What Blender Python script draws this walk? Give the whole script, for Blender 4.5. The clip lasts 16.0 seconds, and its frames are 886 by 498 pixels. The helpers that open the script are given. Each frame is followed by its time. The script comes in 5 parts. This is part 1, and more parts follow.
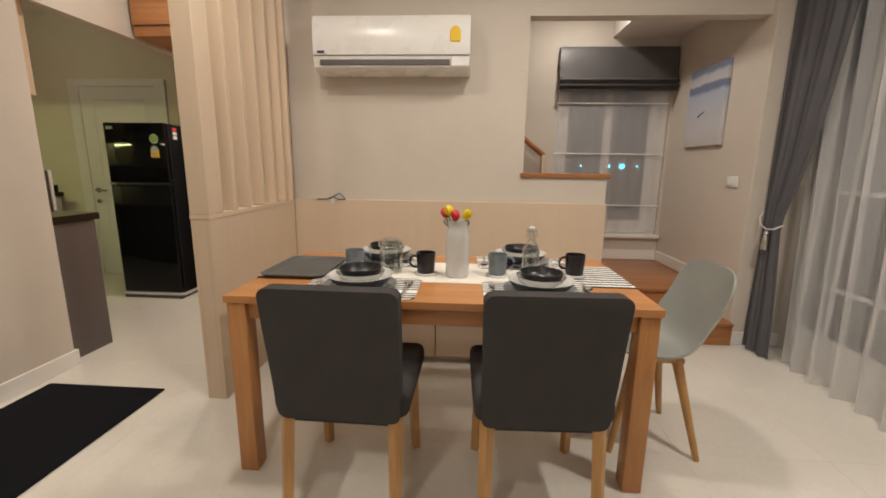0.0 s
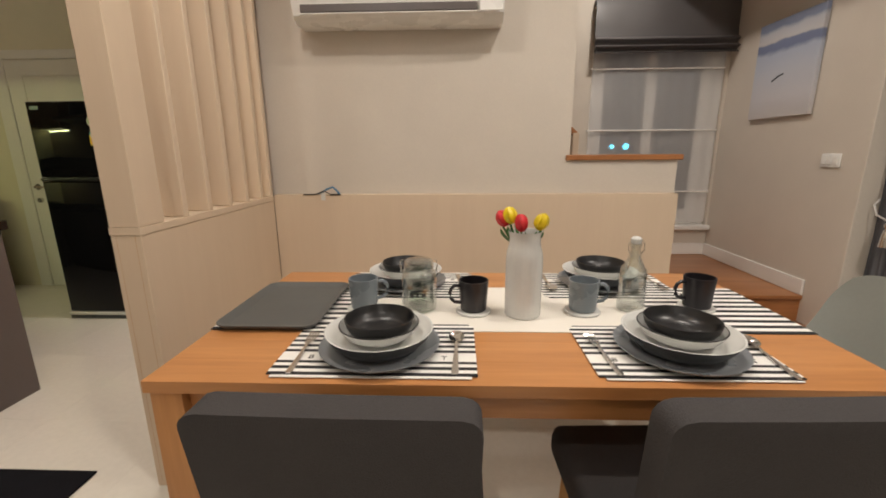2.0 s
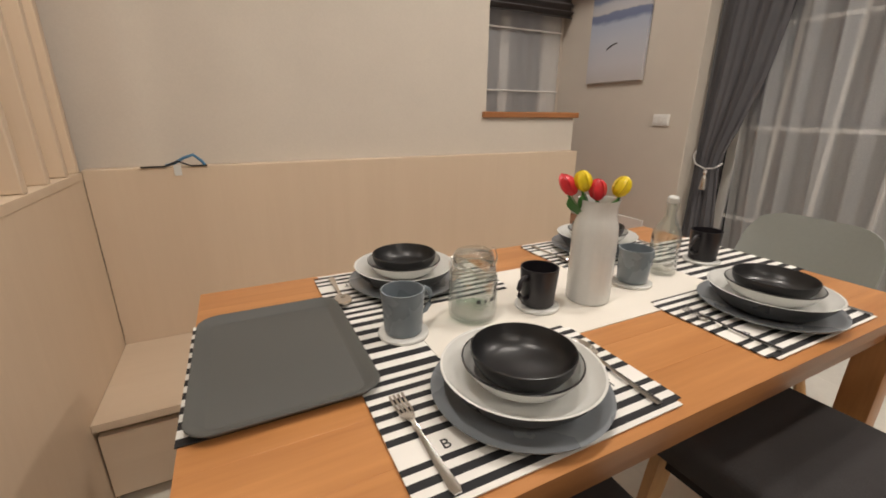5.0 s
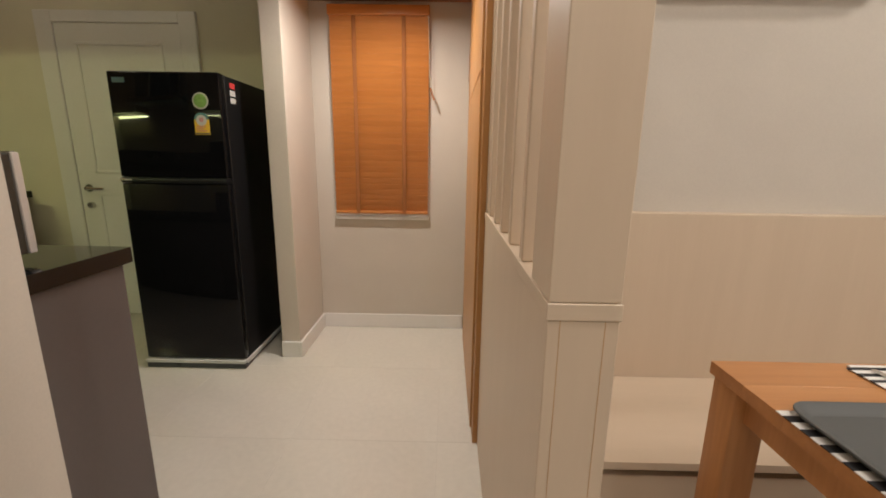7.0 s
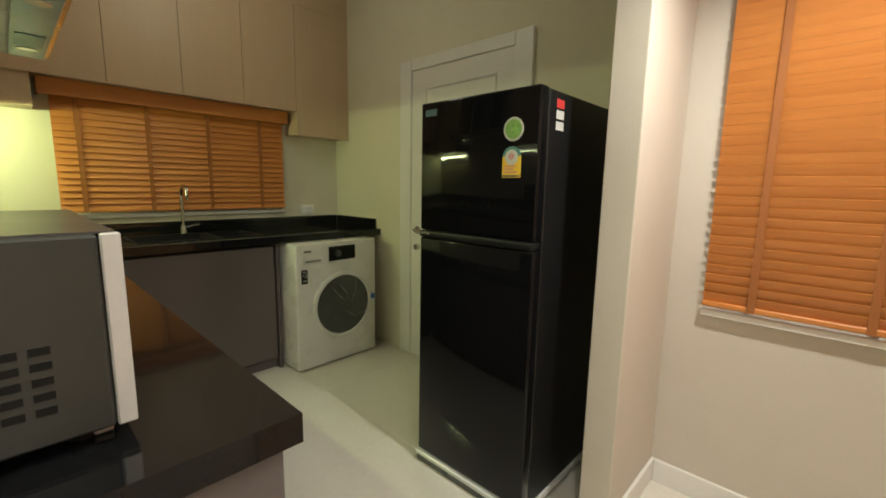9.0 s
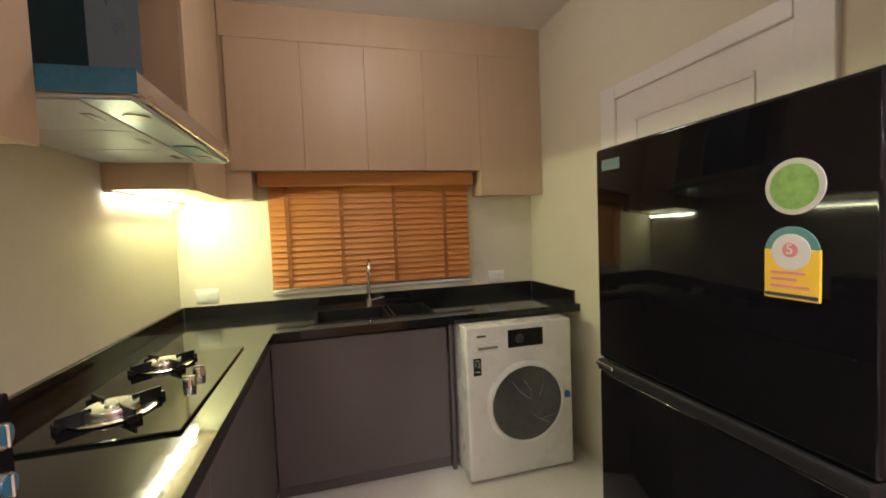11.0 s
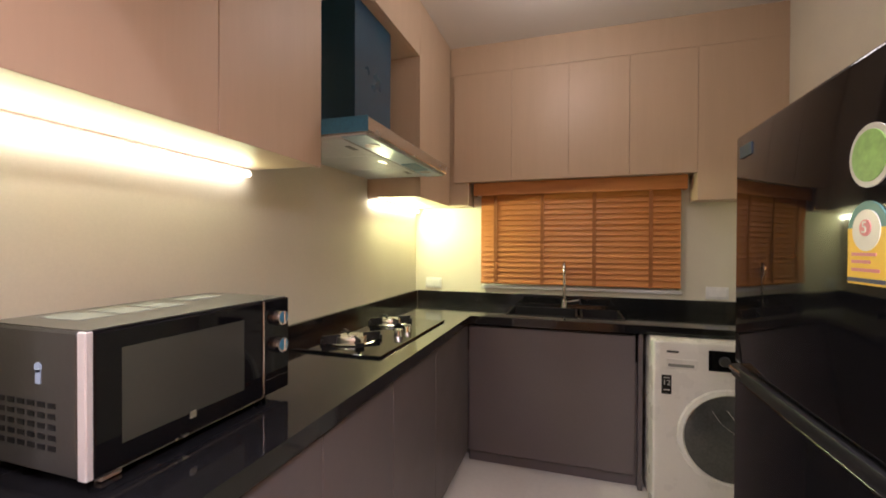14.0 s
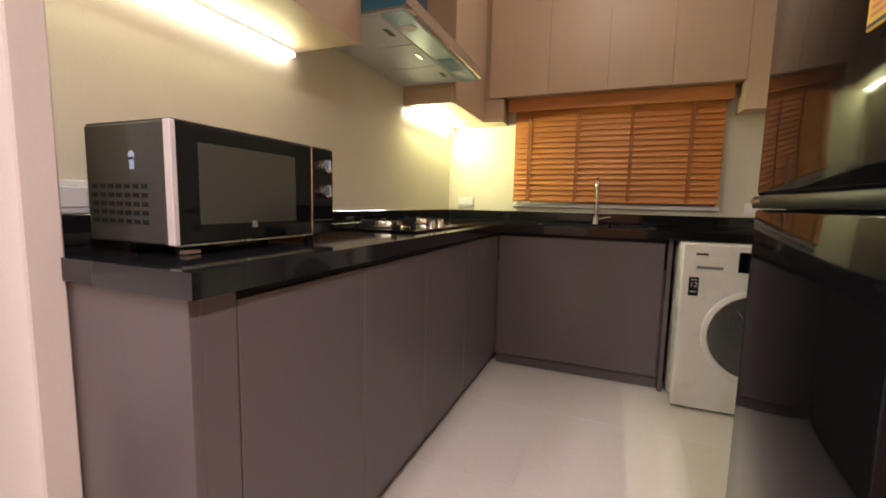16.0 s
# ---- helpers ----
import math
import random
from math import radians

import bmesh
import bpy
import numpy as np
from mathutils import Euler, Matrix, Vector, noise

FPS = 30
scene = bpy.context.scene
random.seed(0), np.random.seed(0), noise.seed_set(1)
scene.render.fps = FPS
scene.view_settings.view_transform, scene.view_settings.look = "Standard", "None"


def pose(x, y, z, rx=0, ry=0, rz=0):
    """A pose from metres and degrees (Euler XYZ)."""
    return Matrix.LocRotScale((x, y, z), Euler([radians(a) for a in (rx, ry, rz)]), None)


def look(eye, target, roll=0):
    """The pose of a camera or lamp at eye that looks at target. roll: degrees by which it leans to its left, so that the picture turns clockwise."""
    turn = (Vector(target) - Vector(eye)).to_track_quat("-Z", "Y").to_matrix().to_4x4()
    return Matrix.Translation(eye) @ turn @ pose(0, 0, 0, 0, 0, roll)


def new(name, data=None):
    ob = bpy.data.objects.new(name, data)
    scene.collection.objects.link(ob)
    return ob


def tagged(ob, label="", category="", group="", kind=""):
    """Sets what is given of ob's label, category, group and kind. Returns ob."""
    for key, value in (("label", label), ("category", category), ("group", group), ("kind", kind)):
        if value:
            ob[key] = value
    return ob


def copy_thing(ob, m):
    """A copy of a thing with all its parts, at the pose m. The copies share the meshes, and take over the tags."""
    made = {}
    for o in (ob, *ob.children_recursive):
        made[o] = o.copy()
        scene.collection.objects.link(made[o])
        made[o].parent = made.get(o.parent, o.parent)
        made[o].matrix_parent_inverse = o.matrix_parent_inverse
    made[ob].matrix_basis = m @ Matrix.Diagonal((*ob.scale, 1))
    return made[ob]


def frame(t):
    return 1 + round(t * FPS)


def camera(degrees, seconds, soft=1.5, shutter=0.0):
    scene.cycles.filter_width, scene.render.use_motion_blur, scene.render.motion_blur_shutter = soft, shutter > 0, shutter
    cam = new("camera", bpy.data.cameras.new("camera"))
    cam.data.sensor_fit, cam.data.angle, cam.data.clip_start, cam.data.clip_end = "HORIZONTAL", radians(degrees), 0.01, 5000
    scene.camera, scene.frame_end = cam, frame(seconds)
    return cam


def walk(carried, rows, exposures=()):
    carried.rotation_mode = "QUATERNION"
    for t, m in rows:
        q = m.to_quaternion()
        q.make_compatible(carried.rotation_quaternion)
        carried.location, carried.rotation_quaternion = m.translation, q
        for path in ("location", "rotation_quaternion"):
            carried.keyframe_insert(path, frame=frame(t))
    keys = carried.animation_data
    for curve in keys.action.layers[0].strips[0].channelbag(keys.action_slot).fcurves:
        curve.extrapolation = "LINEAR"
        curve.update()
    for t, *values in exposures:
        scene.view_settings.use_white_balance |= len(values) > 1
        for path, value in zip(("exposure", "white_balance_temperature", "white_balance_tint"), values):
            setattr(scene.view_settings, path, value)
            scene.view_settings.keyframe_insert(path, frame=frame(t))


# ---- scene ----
cam = camera(93.9, 16.0, soft=1.8)
PATH = [
    (0, (0.877, 0.627, 1.183), (0.756, 2.585, 0.796), 0.8),
    (0.5, (0.9, 0.836, 1.181), (0.749, 2.792, 0.795), 0.9),
    (1, (0.818, 0.976, 1.179), (0.663, 2.931, 0.788), 0.9),
    (1.5, (0.695, 1.102, 1.182), (0.547, 3.052, 0.762), 0.4),
    (2, (0.649, 1.26, 1.173), (0.577, 3.206, 0.716), -0.4),
    (2.5, (0.706, 1.575, 1.147), (0.756, 3.478, 0.532), -2.0),
    (3, (0.607, 1.722, 1.123), (0.983, 3.539, 0.377), -3.2),
    (3.2, (0.575, 1.722, 1.122), (1.068, 3.5, 0.35), -2.8),
    (4.2, (0.315, 1.69, 1.13), (1.062, 3.408, 0.43), -1.0),
    (5.3, (0.056, 1.724, 1.14), (0.912, 3.429, 0.539), 0.6),
    (5.5, (0.012, 1.736, 1.126), (0.802, 3.473, 0.526), 0.8),
    (6, (-0.186, 1.817, 1.091), (0.545, 3.581, 0.495), 0.9),
    (6.5, (-0.39, 1.874, 1.134), (0.157, 3.718, 0.589), 0.5),
    (7, (-0.573, 1.965, 1.137), (-0.591, 3.918, 0.707), 0.9),
    (7.5, (-0.612, 2.175, 1.181), (-1.104, 4.079, 0.815), 1.2),
    (8, (-0.765, 2.377, 1.177), (-1.511, 4.205, 0.854), 1.0),
    (8.5, (-0.881, 2.61, 1.201), (-1.955, 4.268, 0.886), 0.8),
    (9, (-0.966, 2.853, 1.196), (-2.32, 4.295, 0.896), 1.1),
    (9.2, (-0.994, 2.911, 1.2), (-2.436, 4.265, 0.904), 1.2),
    (11.3, (-1.376, 3.431, 1.366), (-3.335, 3.827, 1.292), -1.9),
    (11.5, (-1.397, 3.436, 1.374), (-3.372, 3.746, 1.316), -1.4),
    (12, (-1.415, 3.492, 1.382), (-3.415, 3.528, 1.369), -0.7),
    (12.5, (-1.372, 3.639, 1.401), (-3.362, 3.435, 1.4), -0.1),
    (13, (-1.299, 3.689, 1.399), (-3.26, 3.295, 1.401), 0.2),
    (13.5, (-1.215, 3.677, 1.344), (-3.146, 3.154, 1.335), 0.2),
    (14, (-1.128, 3.676, 1.274), (-3.035, 3.074, 1.257), 0.2),
    (14.5, (-1.07, 3.678, 1.187), (-2.965, 3.044, 1.089), 0.2),
    (15, (-1.051, 3.683, 1.09), (-2.937, 3.032, 0.949), 0.5),
    (15.5, (-1.038, 3.699, 1.028), (-2.909, 3.022, 0.822), 1.2),
    (16, (-1.042, 3.711, 0.99), (-2.886, 2.969, 0.77), 1.3),
]
walk(cam, [(t, look(eye, target, roll)) for t, eye, target, roll in PATH],
     exposures=[(0, 0.05, 6500, 10), (2.5, 0.05, 6350, 10), (7.0, 0.05, 6250, 10), (8.0, 0.16, 6050, 6), (8.6, 0.30, 6000, 2), (9.2, 0.60, 6000, -2), (11.3, 1.02, 5750, 26), (13.0, 1.04, 5700, 29), (14.5, 1.05, 5700, 30), (16.0, 1.02, 5900, 28)])

# ---- world and lamps: night outside, warm ceiling downlights and added fill, led strips under the kitchen cabinets ----
world = bpy.data.worlds.new("night")
scene.world = world
world.use_nodes = True
world.node_tree.nodes["Background"].inputs[0].default_value = (0.10, 0.12, 0.17, 1)
world.node_tree.nodes["Background"].inputs[1].default_value = 0.12
WARM = (1.0, 0.905, 0.80)
LEDC = (0.93, 1.0, 0.41)


def area_lamp(name, x, y, z, sx, sy, watts, colour, target=None):
    data = bpy.data.lights.new(name, "AREA")
    data.shape, data.size, data.size_y, data.energy, data.color = "RECTANGLE", sx, sy, watts, colour
    ob = new(name, data)
    ob.matrix_basis = pose(x, y, z) if target is None else look((x, y, z), target)
    return ob


def down_lamp(x, y, z, watts, colour=WARM, spread=176):
    data = bpy.data.lights.new("downlight_lamp", "AREA")
    data.shape, data.size, data.energy, data.color, data.spread = "DISK", 0.11, watts, colour, radians(spread)
    ob = new("downlight_lamp", data)
    ob.matrix_basis = pose(x, y, z)
    return ob


CEIL = 2.6
# first two follow the air conditioner's shadows; the others are added fill, unseen
DOWNLIGHTS = [(0.06, 2.18, 12), (1.25, 2.45, 12), (0.30, 0.5, 10), (2.2, 1.6, 22), (-0.9, 1.2, 3), (-0.93, 3.10, 5.5), (0.8, -1.3, 13)]
for x, y, w in DOWNLIGHTS:
    down_lamp(x, y, CEIL - 0.02, w)
down_lamp(-0.93, 3.98, 2.004, 13, spread=170)
# added stairwell fill, has no fixture
down_lamp(1.75, 4.1, 2.6, 9)
area_lamp("led_lamp", -1.93, 2.606, 1.508, 0.76, 0.012, 1.0, LEDC, (-1.93, 3.106, 1.228))
area_lamp("led_lamp", -3.60, 2.606, 1.508, 0.72, 0.012, 5.2, LEDC, (-3.60, 3.106, 1.228))
# added fill for the upper kitchen, stands in for bounced led light
point = bpy.data.lights.new("kitchen_fill", "POINT")
point.energy, point.color, point.shadow_soft_size = 3.4, (1.0, 0.92, 0.70), 0.09
new("kitchen_fill", point).location = (-3.0, 3.65, CEIL - 0.19)

# ---- materials ----
def mat(name, colour, rough=0.5, metal=0.0, scale=6.0, vary=0.06, fine=90.0, bump=0.02, coat=0.0, spec=0.5, stretch=(1, 1, 1)):
    """A painted or plain surface: colour varied at two scales, roughness varied, fine relief."""
    m = bpy.data.materials.new(name)
    m.use_nodes = True
    t = m.node_tree
    b = t.nodes["Principled BSDF"]
    tc = t.nodes.new("ShaderNodeTexCoord")
    mp = t.nodes.new("ShaderNodeMapping")
    mp.inputs["Scale"].default_value = stretch
    t.links.new(tc.outputs["Object"], mp.inputs[0])
    n1 = t.nodes.new("ShaderNodeTexNoise")
    n1.inputs["Scale"].default_value, n1.inputs["Detail"].default_value = scale, 4
    n2 = t.nodes.new("ShaderNodeTexNoise")
    n2.inputs["Scale"].default_value, n2.inputs["Detail"].default_value = fine, 3
    for n in (n1, n2):
        t.links.new(mp.outputs[0], n.inputs["Vector"])
    add = t.nodes.new("ShaderNodeMath")
    add.operation = "ADD"
    t.links.new(n1.outputs["Fac"], add.inputs[0])
    t.links.new(n2.outputs["Fac"], add.inputs[1])
    ramp = t.nodes.new("ShaderNodeMapRange")
    ramp.inputs["From Min"].default_value, ramp.inputs["From Max"].default_value = 0.7, 1.3
    ramp.inputs["To Min"].default_value, ramp.inputs["To Max"].default_value = 1 - vary, 1 + vary
    t.links.new(add.outputs[0], ramp.inputs[0])
    mul = t.nodes.new("ShaderNodeVectorMath")
    mul.operation = "SCALE"
    mul.inputs[0].default_value = colour
    t.links.new(ramp.outputs[0], mul.inputs["Scale"])
    t.links.new(mul.outputs[0], b.inputs["Base Color"])
    rr = t.nodes.new("ShaderNodeMapRange")
    rr.inputs["From Min"].default_value, rr.inputs["From Max"].default_value = 0.3, 0.7
    rr.inputs["To Min"].default_value, rr.inputs["To Max"].default_value = max(0.0, rough - 0.04), min(1, rough + 0.04)
    t.links.new(n1.outputs["Fac"], rr.inputs[0])
    t.links.new(rr.outputs[0], b.inputs["Roughness"])
    b.inputs["Metallic"].default_value = metal
    b.inputs["Specular IOR Level"].default_value = spec
    b.inputs["Coat Weight"].default_value = coat
    b.inputs["Coat Roughness"].default_value = 0.05
    if bump:
        bp = t.nodes.new("ShaderNodeBump")
        bp.inputs["Strength"].default_value, bp.inputs["Distance"].default_value = bump, 0.01
        t.links.new(n2.outputs["Fac"], bp.inputs["Height"])
        t.links.new(bp.outputs[0], b.inputs["Normal"])
    return m


def wood(name, dark, light, rough=0.4, along="x", scale=1.0, coat=0.0, contrast=1.0):
    """Timber or timber print: long grain, broad bands and pores."""
    m = bpy.data.materials.new(name)
    m.use_nodes = True
    t = m.node_tree
    b = t.nodes["Principled BSDF"]
    tc = t.nodes.new("ShaderNodeTexCoord")
    mp = t.nodes.new("ShaderNodeMapping")
    s = [14 * scale] * 3
    s["xyz".index(along)] = 1.1 * scale
    mp.inputs["Scale"].default_value = s
    oi = t.nodes.new("ShaderNodeObjectInfo")
    off = t.nodes.new("ShaderNodeVectorMath")
    off.operation = "SCALE"
    off.inputs[0].default_value = (7, 5, 3)
    t.links.new(oi.outputs["Random"], off.inputs["Scale"])
    ad = t.nodes.new("ShaderNodeVectorMath")
    t.links.new(tc.outputs["Object"], ad.inputs[0])
    t.links.new(off.outputs[0], ad.inputs[1])
    t.links.new(ad.outputs[0], mp.inputs[0])
    n1 = t.nodes.new("ShaderNodeTexNoise")
    n1.inputs["Scale"].default_value, n1.inputs["Detail"].default_value, n1.inputs["Distortion"].default_value = 1.0, 6, 0.6
    n2 = t.nodes.new("ShaderNodeTexNoise")
    n2.inputs["Scale"].default_value, n2.inputs["Detail"].default_value = 7.0, 5
    for n in (n1, n2):
        t.links.new(mp.outputs[0], n.inputs["Vector"])
    mx = t.nodes.new("ShaderNodeMath")
    mx.operation = "MULTIPLY_ADD"
    mx.inputs[1].default_value = 0.45
    t.links.new(n2.outputs["Fac"], mx.inputs[0])
    t.links.new(n1.outputs["Fac"], mx.inputs[2])
    r = t.nodes.new("ShaderNodeValToRGB")
    r.color_ramp.elements[0].position, r.color_ramp.elements[1].position = 0.72 - 0.27 * contrast, 0.72 + 0.27 / max(contrast, 0.3)
    r.color_ramp.elements[0].color, r.color_ramp.elements[1].color = (*dark, 1), (*light, 1)
    t.links.new(mx.outputs[0], r.inputs[0])
    t.links.new(r.outputs[0], b.inputs["Base Color"])
    b.inputs["Roughness"].default_value = rough
    b.inputs["Coat Weight"].default_value = coat
    bp = t.nodes.new("ShaderNodeBump")
    bp.inputs["Strength"].default_value, bp.inputs["Distance"].default_value = 0.05, 0.004
    t.links.new(n2.outputs["Fac"], bp.inputs["Height"])
    t.links.new(bp.outputs[0], b.inputs["Normal"])
    return m


def glow(name, colour, strength):
    m = bpy.data.materials.new(name)
    m.use_nodes = True
    b = m.node_tree.nodes["Principled BSDF"]
    b.inputs["Base Color"].default_value = (*colour, 1)
    b.inputs["Emission Color"].default_value = (*colour, 1)
    b.inputs["Emission Strength"].default_value = strength
    return m


def clear(name, tint=(1, 1, 1), rough=0.0, ior=1.45):
    m = bpy.data.materials.new(name)
    m.use_nodes = True
    b = m.node_tree.nodes["Principled BSDF"]
    b.inputs["Base Color"].default_value = (*tint, 1)
    b.inputs["Transmission Weight"].default_value = 1
    b.inputs["Roughness"].default_value = rough
    b.inputs["IOR"].default_value = ior
    return m


def thin_glass(name, tint):
    """Thin clear glassware: light goes straight through, with gloss at the edges."""
    m = bpy.data.materials.new(name)
    m.use_nodes = True
    t = m.node_tree
    t.nodes.remove(t.nodes["Principled BSDF"])
    tr, gl, fr, mx = (t.nodes.new(k) for k in ("ShaderNodeBsdfTransparent", "ShaderNodeBsdfGlossy", "ShaderNodeLayerWeight", "ShaderNodeMixShader"))
    tr.inputs[0].default_value = (*tint, 1)
    gl.inputs["Roughness"].default_value = 0.03
    fr.inputs["Blend"].default_value = 0.4
    gain = t.nodes.new("ShaderNodeMath")
    gain.operation, gain.inputs[1].default_value, gain.inputs[2].default_value = "MULTIPLY_ADD", 0.62, 0.085
    t.links.new(fr.outputs["Facing"], gain.inputs[0])
    t.links.new(gain.outputs[0], mx.inputs[0])
    t.links.new(tr.outputs[0], mx.inputs[1])
    t.links.new(gl.outputs[0], mx.inputs[2])
    t.links.new(mx.outputs[0], t.nodes["Material Output"].inputs[0])
    return m


def sheer(name, colour, through_amount):
    """Thin woven voile: part of the light goes straight through."""
    m = bpy.data.materials.new(name)
    m.use_nodes = True
    t = m.node_tree
    t.nodes.remove(t.nodes["Principled BSDF"])
    out = t.nodes["Material Output"]
    d, tl, tr = (t.nodes.new(k) for k in ("ShaderNodeBsdfDiffuse", "ShaderNodeBsdfTranslucent", "ShaderNodeBsdfTransparent"))
    d.inputs[0].default_value = tl.inputs[0].default_value = (*colour, 1)
    a, c = t.nodes.new("ShaderNodeMixShader"), t.nodes.new("ShaderNodeMixShader")
    a.inputs[0].default_value = 0.35
    t.links.new(d.outputs[0], a.inputs[1])
    t.links.new(tl.outputs[0], a.inputs[2])
    c.inputs[0].default_value = through_amount
    tc = t.nodes.new("ShaderNodeTexCoord")
    n = t.nodes.new("ShaderNodeTexNoise")
    n.inputs["Scale"].default_value = 300
    t.links.new(tc.outputs["Object"], n.inputs["Vector"])
    mr = t.nodes.new("ShaderNodeMapRange")
    mr.inputs["To Min"].default_value, mr.inputs["To Max"].default_value = through_amount - 0.12, through_amount + 0.12
    t.links.new(n.outputs["Fac"], mr.inputs[0])
    t.links.new(mr.outputs[0], c.inputs[0])
    t.links.new(a.outputs[0], c.inputs[1])
    t.links.new(tr.outputs[0], c.inputs[2])
    t.links.new(c.outputs[0], out.inputs[0])
    return m


def striped(name, pitch, fraction, plain_lo, plain_hi, axis="Y"):
    """White cloth printed with black stripes; the band between plain_lo and plain_hi stays white."""
    m = bpy.data.materials.new(name)
    m.use_nodes = True
    t = m.node_tree
    b = t.nodes["Principled BSDF"]
    tc = t.nodes.new("ShaderNodeTexCoord")
    sp = t.nodes.new("ShaderNodeSeparateXYZ")
    t.links.new(tc.outputs["Object"], sp.inputs[0])
    src = sp.outputs[axis]

    def op(kind, a, v):
        n = t.nodes.new("ShaderNodeMath")
        n.operation = kind
        t.links.new(a, n.inputs[0])
        if not isinstance(v, (int, float)):
            t.links.new(v, n.inputs[1])
        else:
            n.inputs[1].default_value = v
        return n.outputs[0]
    ink = op("LESS_THAN", op("FLOORED_MODULO", op("DIVIDE", op("ADD", src, 10 * pitch), pitch), 1.0), fraction)
    if plain_hi > plain_lo:
        keep = op("MAXIMUM", op("LESS_THAN", src, plain_lo), op("GREATER_THAN", src, plain_hi))
        ink = op("MULTIPLY", ink, keep)
    n = t.nodes.new("ShaderNodeTexNoise")
    n.inputs["Scale"].default_value = 260
    t.links.new(tc.outputs["Object"], n.inputs["Vector"])
    mx = t.nodes.new("ShaderNodeMix")
    mx.data_type = "RGBA"
    mx.inputs[6].default_value, mx.inputs[7].default_value = (0.78, 0.76, 0.72, 1), (0.012, 0.012, 0.014, 1)
    t.links.new(ink, mx.inputs[0])
    t.links.new(mx.outputs[2], b.inputs["Base Color"])
    b.inputs["Roughness"].default_value = 0.75
    bp = t.nodes.new("ShaderNodeBump")
    bp.inputs["Strength"].default_value, bp.inputs["Distance"].default_value = 0.15, 0.002
    t.links.new(n.outputs["Fac"], bp.inputs["Height"])
    t.links.new(bp.outputs[0], b.inputs["Normal"])
    return m


M_WALL = mat("wall_paint", (0.60, 0.545, 0.475), 0.75, vary=0.03, bump=0.025, fine=160)
M_WALLK = mat("kitchen_paint", (0.70, 0.655, 0.52), 0.7, vary=0.03, bump=0.025, fine=160)
M_CEIL = mat("ceiling_paint", (0.74, 0.70, 0.65), 0.8, vary=0.02, bump=0.04, fine=140)
M_WHITE = mat("white_paint", (0.78, 0.76, 0.73), 0.4, vary=0.02, bump=0.01)
M_TILE = mat("floor_tile", (0.71, 0.675, 0.605), 0.11, scale=2.5, vary=0.035, fine=40, bump=0.004, spec=0.5)
M_GROUT = mat("grout", (0.67, 0.635, 0.57), 0.6, vary=0.04)
M_PALE = wood("pale_laminate", (0.628, 0.502, 0.372), (0.652, 0.525, 0.392), 0.45, "z", 1.2, contrast=0.6)
M_PALEX = wood("pale_laminate_flat", (0.628, 0.502, 0.372), (0.652, 0.525, 0.392), 0.45, "x", 1.2, contrast=0.6)
M_TABLE = wood("oiled_table_wood", (0.40, 0.170, 0.056), (0.55, 0.255, 0.092), 0.30, "x", 1.0, contrast=0.8)
M_TABLEZ = wood("oiled_table_leg", (0.36, 0.15, 0.048), (0.56, 0.27, 0.10), 0.38, "z", 1.0)
M_OAK = wood("oak_leg", (0.42, 0.22, 0.075), (0.60, 0.345, 0.14), 0.42, "z", 1.3)
M_STAIR = wood("stair_wood", (0.27, 0.105, 0.035), (0.46, 0.20, 0.075), 0.3, "x", 0.9)
M_DOORW = wood("orange_door_veneer", (0.40, 0.19, 0.06), (0.55, 0.28, 0.095), 0.4, "z", 0.9)
M_CAB = wood("tan_cabinet_laminate", (0.535, 0.397, 0.268), (0.565, 0.422, 0.288), 0.45, "z", 1.0, contrast=0.6)
# M_TAUPE also paints the shade in the bench slots and air outlet
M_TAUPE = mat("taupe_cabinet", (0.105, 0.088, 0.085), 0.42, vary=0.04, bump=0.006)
M_GRANITE = mat("black_granite", (0.010, 0.010, 0.011), 0.07, scale=60, vary=0.5, fine=400, bump=0.0, spec=0.5)
M_BLACKG = mat("black_gloss", (0.005, 0.005, 0.006), 0.05, vary=0.1, bump=0.0, spec=0.24)
M_BLACKM = mat("black_matt", (0.009, 0.009, 0.010), 0.4, vary=0.15, bump=0.02, spec=0.3)
M_CHAIR = mat("charcoal_weave", (0.058, 0.054, 0.054), 0.9, scale=14, vary=0.10, fine=420, bump=0.35, spec=0.2)
M_SHELL = mat("grey_shell_plastic", (0.255, 0.27, 0.25), 0.45, vary=0.03, bump=0.01)
# grey for painted tones: drawer grip shade and microwave top glare
M_TONE = mat("grey_shade_glare", (0.22, 0.235, 0.22), 0.6, vary=0.05, bump=0.05)
M_DRAPE = mat("grey_drape", (0.105, 0.104, 0.113), 0.85, scale=9, vary=0.08, fine=500, bump=0.2, spec=0.2)
M_VOILE = sheer("window_voile", (0.80, 0.80, 0.80), 0.46)
M_SHEER = sheer("white_voile", (0.80, 0.80, 0.80), 0.50)
M_ROMAN = mat("satin_roman_blind", (0.095, 0.09, 0.092), 0.38, vary=0.06, fine=300, bump=0.05)
M_BLIND = wood("orange_blind_slat", (0.46, 0.165, 0.035), (0.60, 0.24, 0.06), 0.33, "x", 1.6)
M_BLINDY = wood("orange_blind_slat_y", (0.46, 0.165, 0.035), (0.60, 0.24, 0.06), 0.48, "y", 1.6)
M_TAPE = mat("blind_tape", (0.30, 0.105, 0.025), 0.8, vary=0.1, fine=300, bump=0.2)
M_STEEL = mat("brushed_steel", (0.60, 0.58, 0.55), 0.25, 1.0, vary=0.04, bump=0.01)
M_CHROME = mat("chrome", (0.80, 0.79, 0.77), 0.16, 1.0, vary=0.02, bump=0.0)
M_FILM = mat("blue_protective_film", (0.010, 0.055, 0.105), 0.3, scale=4, vary=0.10, bump=0.0)
